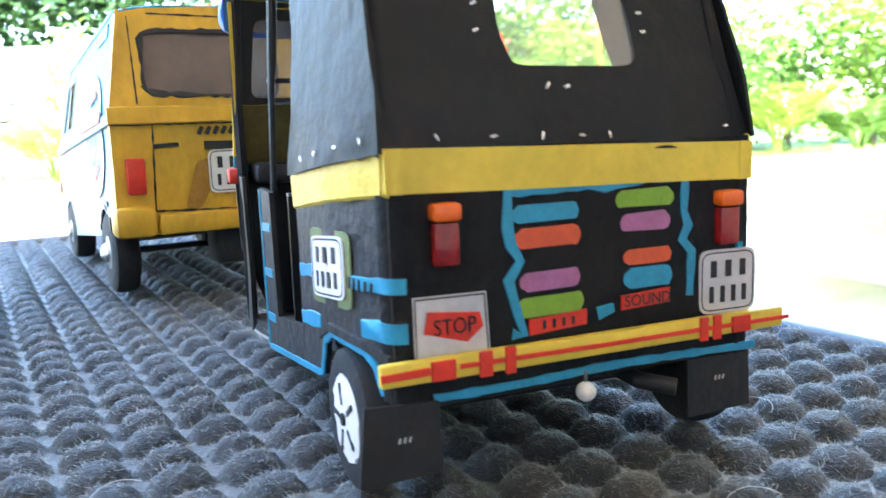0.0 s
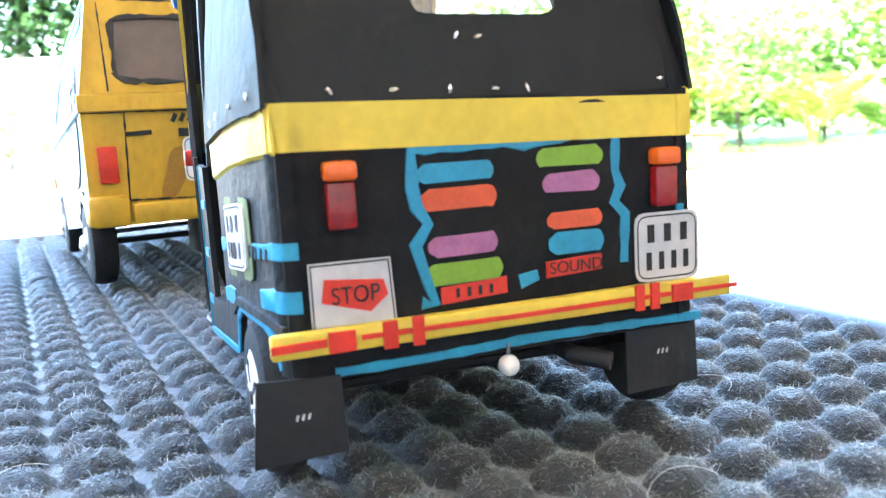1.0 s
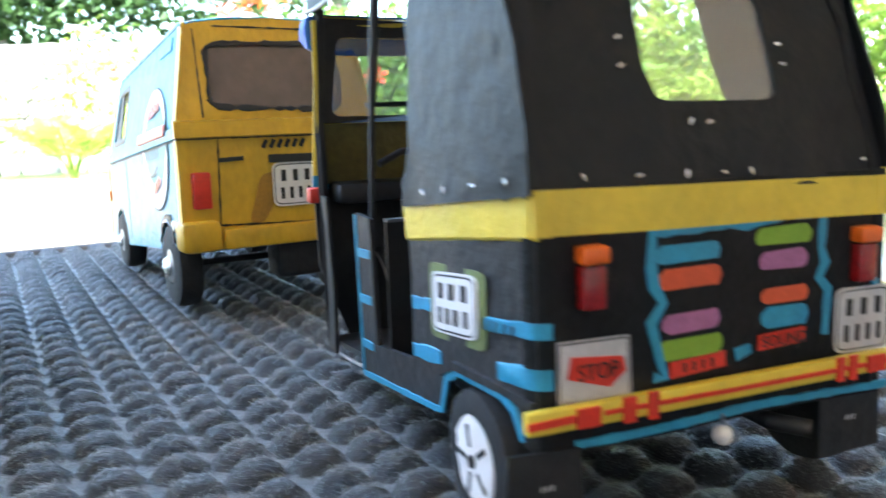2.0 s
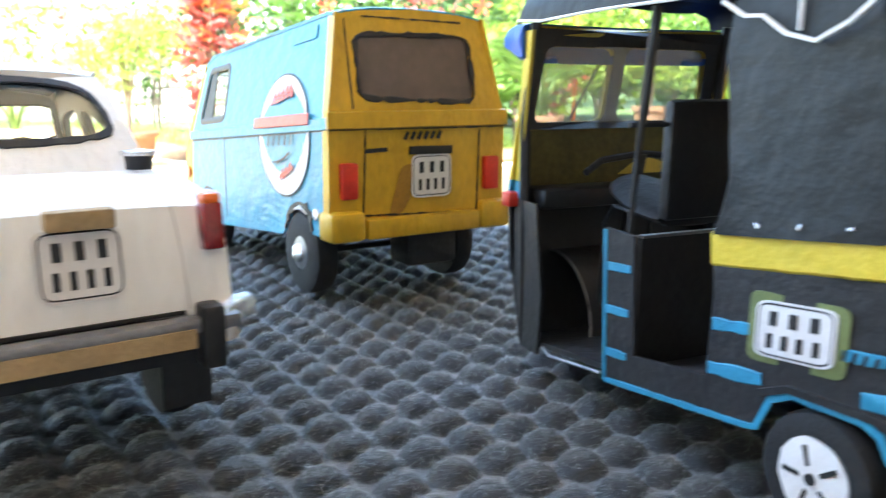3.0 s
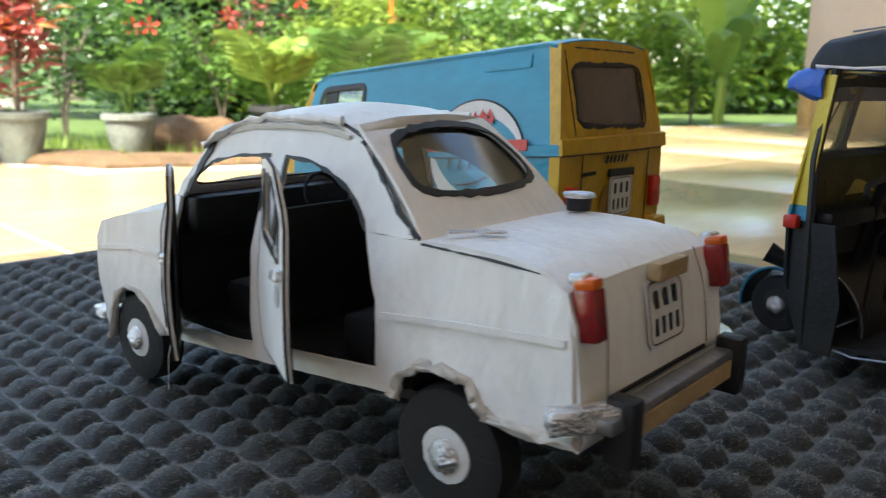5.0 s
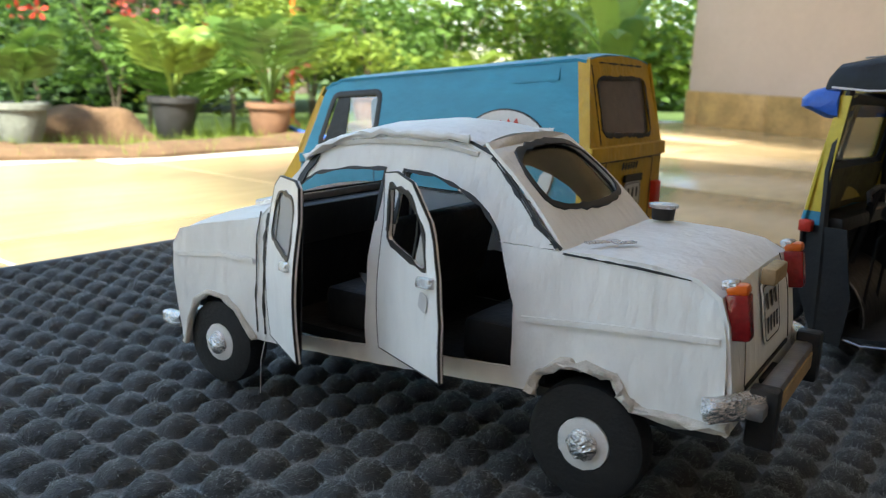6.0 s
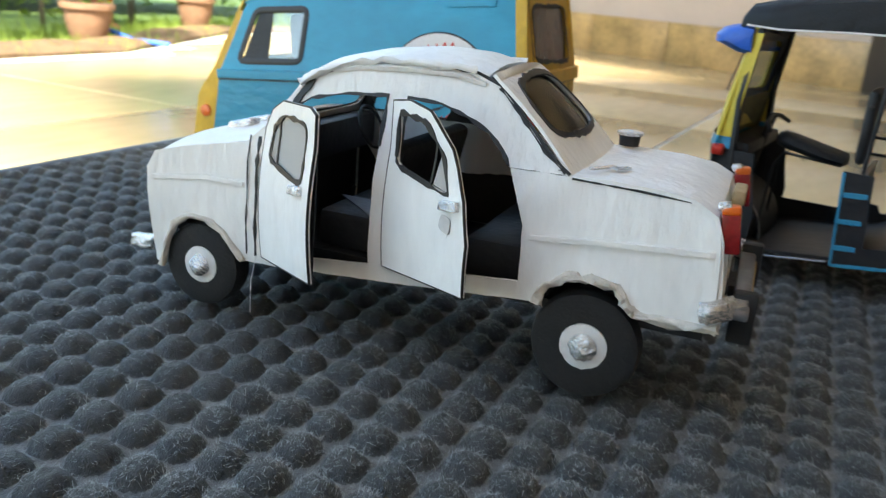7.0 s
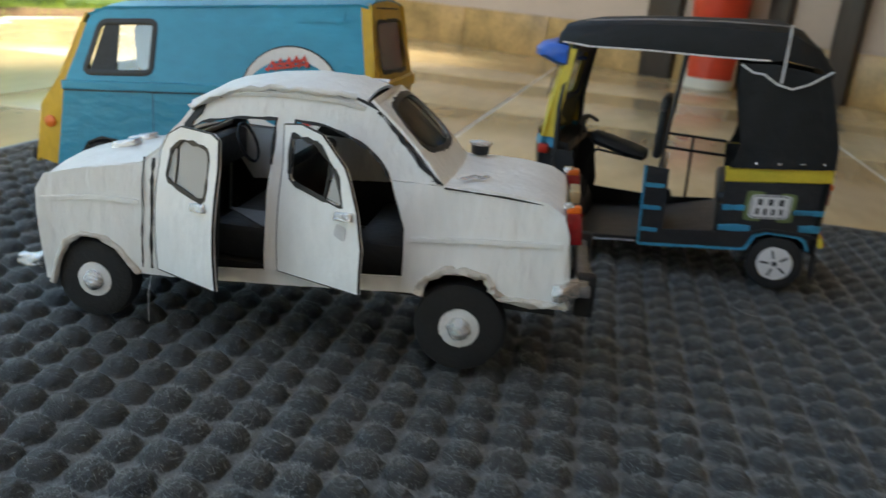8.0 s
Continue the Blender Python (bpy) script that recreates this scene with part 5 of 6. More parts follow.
    for s in (1, -1):
        part("roof_piping", tube([(x, s * h, z) for x, h, z in ((0.0480, 0.0490, 0.1382), (0.0800, 0.0505, 0.1370), (0.1200, 0.0510, 0.1363), (0.1550, 0.0510, 0.1347), (0.1720, 0.0505, 0.1357))], 0.0006, 6), PAPER, A)
        part("roof_piping", tube([(x, s * h, z) for x, h, z in ((0.0400, 0.0428, 0.1585), (0.0480, 0.0435, 0.1586), (0.0800, 0.0450, 0.1576), (0.1200, 0.0455, 0.1548), (0.1600, 0.0455, 0.1500))], 0.0005, 6), GREY, A)
        part("seam_piping", tube([(0.0395, s * h, z) for h, z in ((0.0502, 0.1262), (0.0502, 0.1330), (0.0488, 0.1395), (0.0482, 0.1470), (0.0455, 0.1545), (0.0395, 0.1592))], 0.0006, 6), PAPER, A, "white seam over the roof edge")
        part("front_post", tube([(0.1660, s * 0.0480, 0.0110), (0.1690, s * 0.0480, 0.0950), (0.1640, s * 0.0470, 0.1360)], 0.0022, 6), BLACK, A)
    part("cabin_post", tube([(0.1000, 0.0500, 0.0660), (0.0985, 0.0490, 0.0980), (0.0980, 0.0485, 0.1050), (0.0960, 0.0470, 0.1360)], [0.0010, 0.0011, 0.0015, 0.0017], 8), BLACK, A)
    # front shield, windscreen frame, dash
    frontx = lambda v: table([(0.010, 0.1740), (0.040, 0.1870), (0.070, 0.1885), (0.098, 0.1840), (0.136, 0.1765)], v)
    def front(u, v, d):
        return (frontx(v) - 0.010 * (u / 0.05) ** 2 - d, u, v + Z0)
    lowf = dense([(-0.0400, 0.0105), (0.0400, 0.0105), (0.0490, 0.0400), (0.0495, 0.0700), (-0.0495, 0.0700), (-0.0490, 0.0400)], 0.004)
    part("front_shield", plate(lowf, [], front, 0.0014), BLACK, A, "black front shield")
    part("blue_front_band", plate(dense([(-0.0497, 0.0700), (0.0497, 0.0700), (0.0497, 0.0760), (-0.0497, 0.0760)], 0.004), [], front, 0.0014), SKYBLUE, A)
    wl = rounded([(-0.0420, 0.0985), (-0.0030, 0.0985), (-0.0030, 0.1280), (-0.0400, 0.1280)], 0.12)
    wr = rounded([(0.0030, 0.0985), (0.0420, 0.0985), (0.0400, 0.1280), (0.0030, 0.1280)], 0.12)
    fp = part("front_upper", plate(dense([(-0.0497, 0.0760), (0.0497, 0.0760), (0.0480, 0.1355), (-0.0480, 0.1355)], 0.004), [wl, wr], front, 0.0012), LEMON, A, "yellow windscreen surround")
    part("inner_trim", plate(dense([(-0.0465, 0.0960), (0.0465, 0.0960), (0.0450, 0.1345), (-0.0450, 0.1345)], 0.004), [wl, wr], lambda u, v, d: front(u, v, d + 0.0035), 0.0008), BLACK, fp)
    ob = part("windscreen", plate(rounded([(-0.0425, 0.0980), (0.0425, 0.0980), (0.0405, 0.1285), (-0.0405, 0.1285)], 0.1), [], lambda u, v, d: front(u, v, d + 0.0013), 0.0002), HAZY, fp)
    ob.visible_shadow = False
    # inside of the yellow front; the shade there is painted as dark olive
    part("inner_shield", plate(dense([(-0.0465, 0.0725), (0.0465, 0.0725), (0.0465, 0.0958), (-0.0465, 0.0958)], 0.004), [], lambda u, v, d: front(u, v, d + 0.0050), 0.0008), SHADED_YELLOW, fp)
    part("wiper", tube([front(0.0180, 0.0990, -0.0012), front(0.0050, 0.1235, -0.0012)], 0.0005, 6), INK, A)
    part("dashboard", box(0.1600, 0.1760, -0.0440, 0.0440, 0.0640, 0.0720, 0.002), BLACK, A)
    vr = []
    for k in range(-8, 9):
        y = 0.0520 * math.sin(k / 8 * math.pi / 2)
        e = math.sqrt(max(0.02, 1 - (k / 8) ** 6))
        bow = -0.010 * (y / 0.05) ** 2
        vr.append([(0.1795 + bow + e * a, y, 0.1290 + e * b) for a, b in ((-0.002, 0.006), (0.006, 0.0065), (0.0125, 0.0045), (0.0165, 0.0005), (0.0165, -0.0035), (0.011, -0.0055), (0.004, -0.0085), (-0.002, -0.0090))])
    part("visor", loft(vr, closed=True), VISOR, A, "bright blue moulded sun visor")
    for s in (1, -1):
        part("front_lamp", box(0.1725, 0.1790, s * 0.0490 - 0.0025, s * 0.0490 + 0.0035, 0.0640, 0.0700, 0.001), RED, A, "small red front lamp")
        fw_ = flank(s)
        part("front_side_wing", plate(dense([(0.1660, 0.0105), (0.1765, 0.0350), (0.1780, 0.0690), (0.1560, 0.0690), (0.1530, 0.0500), (0.1500, 0.0350), (0.1520, 0.0105)], 0.004), [], fw_, 0.0014), BLACK, A)
        part("blue_corner", plate([(0.1780, 0.0692), (0.1785, 0.0758), (0.1690, 0.0758), (0.1690, 0.0692)], [], fw_, 0.0014), SKYBLUE, A)
        part("yellow_corner", plate(dense([(0.1785, 0.0760), (0.1745, 0.0985), (0.1680, 0.1335), (0.1625, 0.1335), (0.1670, 0.0985), (0.1690, 0.0760)], 0.004), [], fw_, 0.0014), LEMON, A, "narrow yellow side of the windscreen surround")
    part("handlebar", tube([(0.1530, 0.0300, 0.0790), (0.1570, 0.0200, 0.0830), (0.1580, 0.0, 0.0850), (0.1570, -0.0200, 0.0830), (0.1530, -0.0300, 0.0790)], 0.0014, 8), BLACK, A)
    part("steering_column", tube([(0.1580, 0, 0.085), (0.1700, 0, 0.030)], 0.0025, 8), BLACK, A)
    fwz = 0.0150
    wheel(A, 0.2010, 0.0035, fwz, 0.0148, 0.0080, 0.0080, BLACK, 1, "black card front wheel", name="front_wheel")
    fr2 = []
    for k in range(13):
        a = radians(-10 + 200 * k / 12)
        fr2.append([(0.2010 + 0.0195 * math.cos(a), y, fwz + 0.0195 * math.sin(a) * 1.0) for y in (-0.0085, -0.006, 0.006, 0.0085)])
    part("front_mudguard", shell(fr2, 0.0010), BLACK, A, "black front mudguard with blue edge")
    part("mudguard_edge", tube([(0.2010 + 0.0197 * math.cos(a), 0.0088, fwz + 0.0197 * math.sin(a)) for a in (radians(-10 + 200 * k / 12) for k in range(13))], 0.0008, 6), SKYBLUE, A)
    arch = []
    for k in range(11):
        a = radians(70 + 115 * k / 10)
        arch.append([(0.1750 + 0.0270 * math.cos(a), y, 0.0150 + 0.0290 * math.sin(a)) for y in (-0.0300, -0.0280, 0.0260, 0.0280)])
    part("wheel_housing", shell(arch, 0.0012), CHARCOAL, A, "rounded charcoal housing over the front wheel")
    part("housing_edge", tube([p[3] for p in arch], 0.0005, 6), GREY, A, "pale worn edge")
    part("horn", tube([(0.1920, 0.006, 0.0360), (0.2060, 0.0120, 0.0430)], [0.0030, 0.0055], 12), BLACK, A)
    # floor, seats and rails inside
    flr = [(0.1660, 0.0105), (0.1050, 0.0165), (0.0590, 0.0300), (0.0590, 0.0320), (0.1050, 0.0185), (0.1660, 0.0125)]
    part("floor_pan", loft([[(x, y, z) for x, z in flr] for y in (-0.0490, 0.0490)], closed=True), BLACK, A)
    saddle = []
    for x, z, w, h in ((0.1110, 0.0665, 0.004, 0.002), (0.1125, 0.0668, 0.0165, 0.0032), (0.1200, 0.0680, 0.0185, 0.0040), (0.1300, 0.0700, 0.0175, 0.0045), (0.1400, 0.0722, 0.0145, 0.0050), (0.1470, 0.0735, 0.0115, 0.0050), (0.1500, 0.0735, 0.0075, 0.0036), (0.1512, 0.0733, 0.002, 0.0012)):
        saddle.append([(x, 0.012 + w * math.cos(q), z + h * math.sin(q)) for q in (2 * math.pi * k / 14 for k in range(14))])
    ds = part("driver_seat", loft(saddle, closed=True), BLACK, A, "black padded saddle on a wire frame")
    for y in (0.0010, 0.0230):
        part("seat_leg", tube([(0.1130, y, 0.0645), (0.1440, y, 0.0670), (0.1490, y, 0.0600), (0.1515, y, 0.0140)], 0.0009, 6), BLACK, ds)
    part("driver_back", box(0.1015, 0.1070, -0.0100, 0.0340, 0.0680, 0.1080, 0.0025), BLACK, A, "black padded backrest")
    part("backrest_bar", tube([(0.1040, 0.0490, 0.1000), (0.1035, -0.0490, 0.1000)], 0.0009, 6), BLACK, A)
    pt = part("partition", box(0.0985, 0.1000, -0.0200, 0.0460, 0.0200, 0.0640), BLACK, A, "black partition behind the driver")
    part("partition_edge", box(0.0980, 0.1004, -0.0200, 0.0460, 0.0640, 0.0650), GREY, pt)
    part("floor_edge", tube([(0.1560, 0.0470, 0.0125), (0.1420, 0.0515, 0.0118), (0.1250, 0.0530, 0.0145), (0.1080, 0.0530, 0.0165)], 0.0006, 6), GREY, A, "pale edge of the footwell floor")
    part("seat_cushion", box(0.0280, 0.0640, -0.0480, 0.0480, 0.0480, 0.0570, 0.004), BLACK, A, "black passenger bench")
    part("seat_back", box(0.0180, 0.0270, -0.0480, 0.0480, 0.0540, 0.0900, 0.004), BLACK, A)
    part("bench_front", box(0.0590, 0.0605, -0.0500, 0.0490, 0.0310, 0.0480), BLACK, A)
    part("foot_panel", plate([(0.1050, 0.0165), (0.1600, 0.0115), (0.1620, 0.0285), (0.1050, 0.0285)], [], lambda u, v, d: (u, -0.0500 + d, v + Z0), 0.0012), BLACK, A)
    for z in (0.0640, 0.0745):
        part("guard_rail", tube([(0.0600, -0.0500, z), (0.1050, -0.0500, z)], 0.0011, 6), BLACK, A)
    part("guard_rail", tube([(0.0820, -0.0500, 0.020), (0.0840, -0.0500, 0.0745)], 0.0011, 6), BLACK, A)


rickshaw()


# ---- red and white buckets by the door ----
def bucket(x, y, z, r, h, material, name, label, label_mat=None):
    t = thing(name, Matrix.Translation((x, y, z)), label, "bucket")
    I = Matrix.Identity(4)
    part("body", lathe([(r * 0.82, 0.0), (r * 0.86, 0.01), (r * 0.98, h * 0.93), (r * 1.05, h * 0.94), (r * 1.05, h * 0.985), (r * 0.97, h)], I, 32), material, t)
    if label_mat:
        bm = bmesh.new()
        rings = []
        for k in range(13):
            a = radians(150 + 110 * k / 12)
            rings.append([((r * lerp(0.86, 0.98, v) + 0.002) * math.cos(a), (r * lerp(0.86, 0.98, v) + 0.002) * math.sin(a), h * v) for v in (0.2, 0.5, 0.78)])
        part("printed_patch", loft(rings, bm=bm), label_mat, t, "plain red printed patch")
    hd = [(r * 1.06 * math.cos(a), r * 1.06 * math.sin(a) * 0.2 - r * 0.9, h * 0.9 - 0.10 * math.sin(a)) for a in (math.pi * k / 10 for k in range(11))]
    part("handle", tube(hd, 0.003, 6), GREY, t)
    return t


bucket(5.03, 2.42, FLOOR, 0.20, 0.36, WHITEPLASTIC, "white_bucket", "white plastic bucket with a red print on the floor", REDPLASTIC)
bucket(5.03, 2.42, FLOOR + 0.362, 0.20, 0.36, REDPLASTIC, "red_bucket", "red plastic bucket stacked on the white one")


# ---- garden ----
def leaves(name, parent, material, n, centre, size, length, width, seed, droop=0.3, shape="cloud", label=""):
    """A crown of single leaves, each a folded blade of four faces."""
    rnd = random.Random(seed)
    vs, fs = [], []
    cx, cy, cz = centre
    lobes = [(rnd.gauss(0, 0.45), rnd.gauss(0, 0.45), rnd.gauss(0, 0.40), rnd.uniform(0.35, 0.62)) for _ in range(9)]
    for _ in range(n):
        lx, ly, lz, lr = rnd.choice(lobes)
        d = Vector((rnd.gauss(0, 1), rnd.gauss(0, 1), rnd.gauss(0, 1))).normalized() * lr * rnd.random() ** 0.4
        p = Vector((cx + size[0] * (lx + d.x), cy + size[1] * (ly + d.y), max(FLOOR - 0.05, cz + size[2] * (lz + d.z))))
        a = rnd.uniform(0, 2 * math.pi)
        t = Vector((math.cos(a), math.sin(a), rnd.uniform(-droop, 0.7))).normalized()
        s = t.cross(Vector((rnd.gauss(0, 0.4), rnd.gauss(0, 0.4), 1))).normalized()
        up = s.cross(t)
        L, W = length * rnd.uniform(0.6, 1.25), width * rnd.uniform(0.7, 1.2)
        b = len(vs)
        dz = Vector((0, 0, -L * droop * 0.5))
        vs += [p, p + t * L * 0.45 + s * W * 0.5 + up * W * 0.15, p + t * L * 0.5, p + t * L * 0.45 - s * W * 0.5 + up * W * 0.15, p + t * L + dz]
        fs += [(b, b + 1, b + 2), (b, b + 2, b + 3), (b + 1, b + 4, b + 2), (b + 2, b + 4, b + 3)]
    me = bpy.data.meshes.new(name)
    me.from_pydata([tuple(v) for v in vs], [], fs)
    me.materials.append(material)
    ob = new(name, me)
    ob.parent = parent
    if label:
        ob["label"] = label
    return ob


def stems(parent, seed, height, spread, r, k, material=BARK):
    rnd = random.Random(seed)
    for _ in range(k):
        a, lean = rnd.uniform(0, 6.28), rnd.uniform(0.2, 1.0) * spread
        pts = [(0, 0, -0.12)] + [(math.cos(a) * lean * q * q, math.sin(a) * lean * q * q, height * q + 0.02 * rnd.uniform(-1, 1)) for q in (0.25, 0.5, 0.75, 1.0)]
        part("stem", tube(pts, [r, r * 0.9, r * 0.75, r * 0.55, r * 0.3], 6), material, parent)


def shrub(x, y, w, h, material, seed, label, n=900, length=0.10, width=0.05, droop=0.3, flowers=0, z=None, category="shrub"):
    t = thing("shrub", Matrix.Translation((x, y, FLOOR - 0.05 if z is None else z)), label, category, "garden shrubs")
    stems(t, seed, h * 0.75, w * 0.35, 0.012, 4)
    ob = leaves("crown", t, material, n, (0, 0, h * 0.58), (w * 0.5, w * 0.5, h * 0.48), length, width, seed, droop)
    if flowers:
        rnd = random.Random(seed + 5)
        for _ in range(flowers):
            a = rnd.uniform(3.4, 6.0)
            fl = bmesh.new()
            c = Vector((math.cos(a) * w * 0.5, math.sin(a) * w * 0.5, h * rnd.uniform(0.45, 1.0)))
            for k in range(5):
                b = 2 * math.pi * k / 5
                d, e = Vector((math.cos(b), -0.5, math.sin(b))), Vector((math.cos(b + 0.6), -0.3, math.sin(b + 0.6)))
                v = [fl.verts.new(c + q) for q in (Vector((0, 0, 0)), d * 0.05, (d + e) * 0.036, e * 0.05)]
                fl.faces.new(v)
            part("flower", fl, PETAL, t, "red hibiscus flower")
    return t


def fronds(x, y, h, k, material, seed, label, z=None, spread=0.6, name="palm_plant"):
    """A clump of arching fronds with paired leaflets."""
    rnd = random.Random(seed)
    t = thing(name, Matrix.Translation((x, y, FLOOR - 0.05 if z is None else z)), label, "palm", "garden palms")
    for i in range(k):
        a = 2 * math.pi * i / k + rnd.uniform(-0.3, 0.3)
        out = spread * rnd.uniform(0.5, 1.0)
        hh = h * rnd.uniform(0.75, 1.05)
        pts = [Vector((math.cos(a) * out * q ** 1.4, math.sin(a) * out * q ** 1.4, hh * (q - 0.42 * q ** 3))) for q in (0, 0.2, 0.4, 0.6, 0.8, 1.0)]
        bm = tube(pts, [0.010, 0.009, 0.007, 0.005, 0.004, 0.002], 5)
        for j in range(1, 15):
            q = 0.25 + 0.75 * j / 14
            i0 = min(4, int(q * 5))
            p = pts[i0].lerp(pts[i0 + 1], q * 5 - i0)
            tan = (pts[i0 + 1] - pts[i0]).normalized()
            sd = tan.cross(Vector((0, 0, 1))).normalized()
            L = h * 0.24 * math.sin(math.pi * min(1, 0.25 + q * 0.75)) + 0.03
            for s in (1, -1):
                tip = p + sd * s * L + tan * L * 0.6 - Vector((0, 0, L * 0.25))
                mid = p.lerp(tip, 0.5) + tan * 0.014 + Vector((0, 0, 0.012))
                v = [bm.verts.new(c) for c in (p, p.lerp(tip, 0.5) - tan * 0.014, tip, mid)]
                bm.faces.new(v)
        part("frond", bm, material, t)
    return t


def pot(x, y, r, h, material, name, label, plant=None, seed=0):
    t = thing(name, Matrix.Translation((x, y, FLOOR)), label, "plant pot", "garden pots")
    I = Matrix.Identity(4)
    part("body", lathe([(r * 0.62, 0), (r * 0.70, h * 0.06), (r * 0.92, h * 0.55), (r * 0.98, h * 0.84), (r * 1.12, h * 0.86), (r * 1.12, h * 0.98), (r * 1.0, h), (r * 0.92, h * 0.93)], I, 28), material, t)
    part("soil", lathe([(r * 0.91, h * 0.90), (r * 0.5, h * 0.92), (0.001, h * 0.93)], I, 20), SOIL, t)
    return t


# pots along the floor's edge
pot(-1.10, 4.40, 0.125, 0.24, POTGREY, "cement_pot", "mossy grey cement urn holding a crimson croton")
cr = shrub(-1.10, 4.40, 0.42, 0.75, LEAF_R, 21, "crimson and orange croton growing in the urn", 420, 0.14, 0.035, 0.1, z=FLOOR + 0.22, category="croton")
leaves("crown", cr, mat("orange_leaf", (0.55, 0.20, 0.05), 0.5, var=0.4, scale=8, bump=0, island=0.5), 120, (0.02, 0, 0.50), (0.22, 0.22, 0.22), 0.13, 0.035, 22, 0.1)
pot(-1.45, 4.15, 0.125, 0.17, CLAY, "clay_pot", "low terracotta pot holding a feathery plant")
shrub(-1.45, 4.15, 0.40, 0.70, LEAF_Y, 23, "feathery yellow-green plant in the terracotta pot", 900, 0.11, 0.012, 0.2, z=FLOOR + 0.15)
pot(-0.62, 4.62, 0.125, 0.22, POTGREY, "cement_pot", "mossy grey cement pot on the earth strip")
fronds(-0.62, 4.62, 0.62, 8, LEAF, 31, "young green palm in the cement pot", z=FLOOR + 0.18, spread=0.35)
pot(0.16, 5.15, 0.13, 0.24, POTBLACK, "grow_bag", "sagging black and grey grow bag with plants")
fronds(0.16, 5.15, 0.75, 10, LEAF_Y, 32, "yellow-green palm in the grow bag", z=FLOOR + 0.2, spread=0.5)
pot(0.70, 5.05, 0.13, 0.22, CLAY, "clay_pot", "brown clay pot beside a blue pipe")
fronds(0.70, 5.05, 0.85, 11, LEAF, 33, "arching green palm in the clay pot", z=FLOOR + 0.18, spread=0.6)
pot(1.75, 6.3, 0.13, 0.24, CLAY, "clay_pot", "terracotta pot at the edge of the floor")
shrub(1.75, 6.3, 0.5, 0.6, LEAF_Y, 35, "yellow-green shrub in the terracotta pot", 400, 0.12, 0.03, z=FLOOR + 0.2)
pp = thing("garden_pipe", Matrix.Translation((0.98, 4.95, FLOOR)), "short length of blue plastic pipe on the ground", "pipe")
part("pipe", tube([(-0.22, 0.25, 0.10), (-0.05, 0.05, 0.03), (0.12, -0.05, 0.02)], 0.014, 10), VISOR, pp)
sk = thing("garden_stake", Matrix.Translation((1.22, 6.6, FLOOR)), "thin orange painted stake among the plants", "stake")
part("rod", tube([(0, 0, -0.1), (0.01, 0, 0.6), (0, 0, 1.3)], 0.018, 8), mat("orange_paint", (0.75, 0.16, 0.02), 0.5, scale=20), sk)

md = thing("earth_mound", Matrix.Translation((-0.34, 4.98, FLOOR - 0.05)), "low rough mound of red-brown earth by the pots", "mound")
mb = bmesh.new()
bmesh.ops.create_icosphere(mb, subdivisions=4, radius=1.0)
for v in mb.verts:
    v.co = Vector((v.co.x * 0.40, v.co.y * 0.18, max(-0.02, v.co.z) * 0.24))
rough_up(mb, 0.035, 6.0, 4)
rough_up(mb, 0.012, 26.0, 7)
part("mound", mb, SOIL, md)
# shrubs and palms behind, bed by bed
BEDS = [
    # x, y, width, height, leaf, leaves, length, breadth, flowers
    (-0.10, 6.1, 1.3, 1.1, LEAF, 900, 0.11, 0.05, 3), (-1.1, 6.0, 1.2, 1.0, LEAF_D, 800, 0.10, 0.05, 2), (-2.0, 6.6, 1.2, 1.2, LEAF, 800, 0.10, 0.05, 3), (0.75, 6.5, 1.3, 1.3, LEAF_Y, 900, 0.13, 0.05, 0),
    (1.6, 7.4, 1.5, 1.4, LEAF_Y, 1000, 0.13, 0.055, 0), (2.5, 8.0, 1.6, 1.3, LEAF, 1000, 0.12, 0.06, 0), (3.4, 8.3, 1.6, 1.5, LEAF, 1100, 0.13, 0.07, 0), (4.3, 8.4, 1.6, 1.4, LEAF_Y, 1100, 0.13, 0.07, 0),
    (5.3, 8.6, 1.7, 1.6, LEAF, 1100, 0.14, 0.07, 0), (-3.0, 7.9, 0.8, 1.1, LEAF_Y, 420, 0.12, 0.05, 0), (-3.9, 8.3, 1.0, 1.3, LEAF_Y, 520, 0.12, 0.05, 0), (-4.9, 8.8, 1.0, 1.2, LEAF_Y, 460, 0.12, 0.05, 0), (-5.9, 9.1, 1.0, 1.5, LEAF, 500, 0.12, 0.05, 0),
    (-2.5, 8.2, 0.30, 0.9, LEAF_D, 240, 0.08, 0.04, 0), (0.3, 7.3, 1.4, 1.5, LEAF_D, 900, 0.12, 0.05, 2), (-0.6, 7.3, 1.4, 1.5, LEAF, 900, 0.11, 0.05, 4),
]
for i, (x, y, w, h, m, n, ln, br, fl) in enumerate(BEDS):
    what = {"mid_green_leaf": "bushy green garden shrub", "dark_green_leaf": "dense dark green garden shrub", "yellow_green_leaf": "sunlit yellow-green garden shrub"}[m.name]
    shrub(x, y, w, h, m, 50 + i, what + (" with red hibiscus flowers" if fl else " behind the floor edge"), n, ln, br, 0.35, fl)
fronds(-3.4, 7.3, 1.0, 11, LEAF_Y, 71, "yellow-green palm on the lawn", spread=0.7)
fronds(2.95, 7.4, 1.1, 11, LEAF_Y, 72, "yellow-green palm at the far edge of the floor", spread=0.6)
fronds(1.15, 6.9, 1.5, 12, LEAF_Y, 73, "tall arching palm in the bed", spread=0.8)
fronds(0.35, 5.9, 1.0, 11, LEAF, 74, "leafy green palm in the bed", spread=0.6)
fronds(3.7, 7.5, 0.9, 10, LEAF, 75, "green palm at the far edge of the floor", spread=0.6)
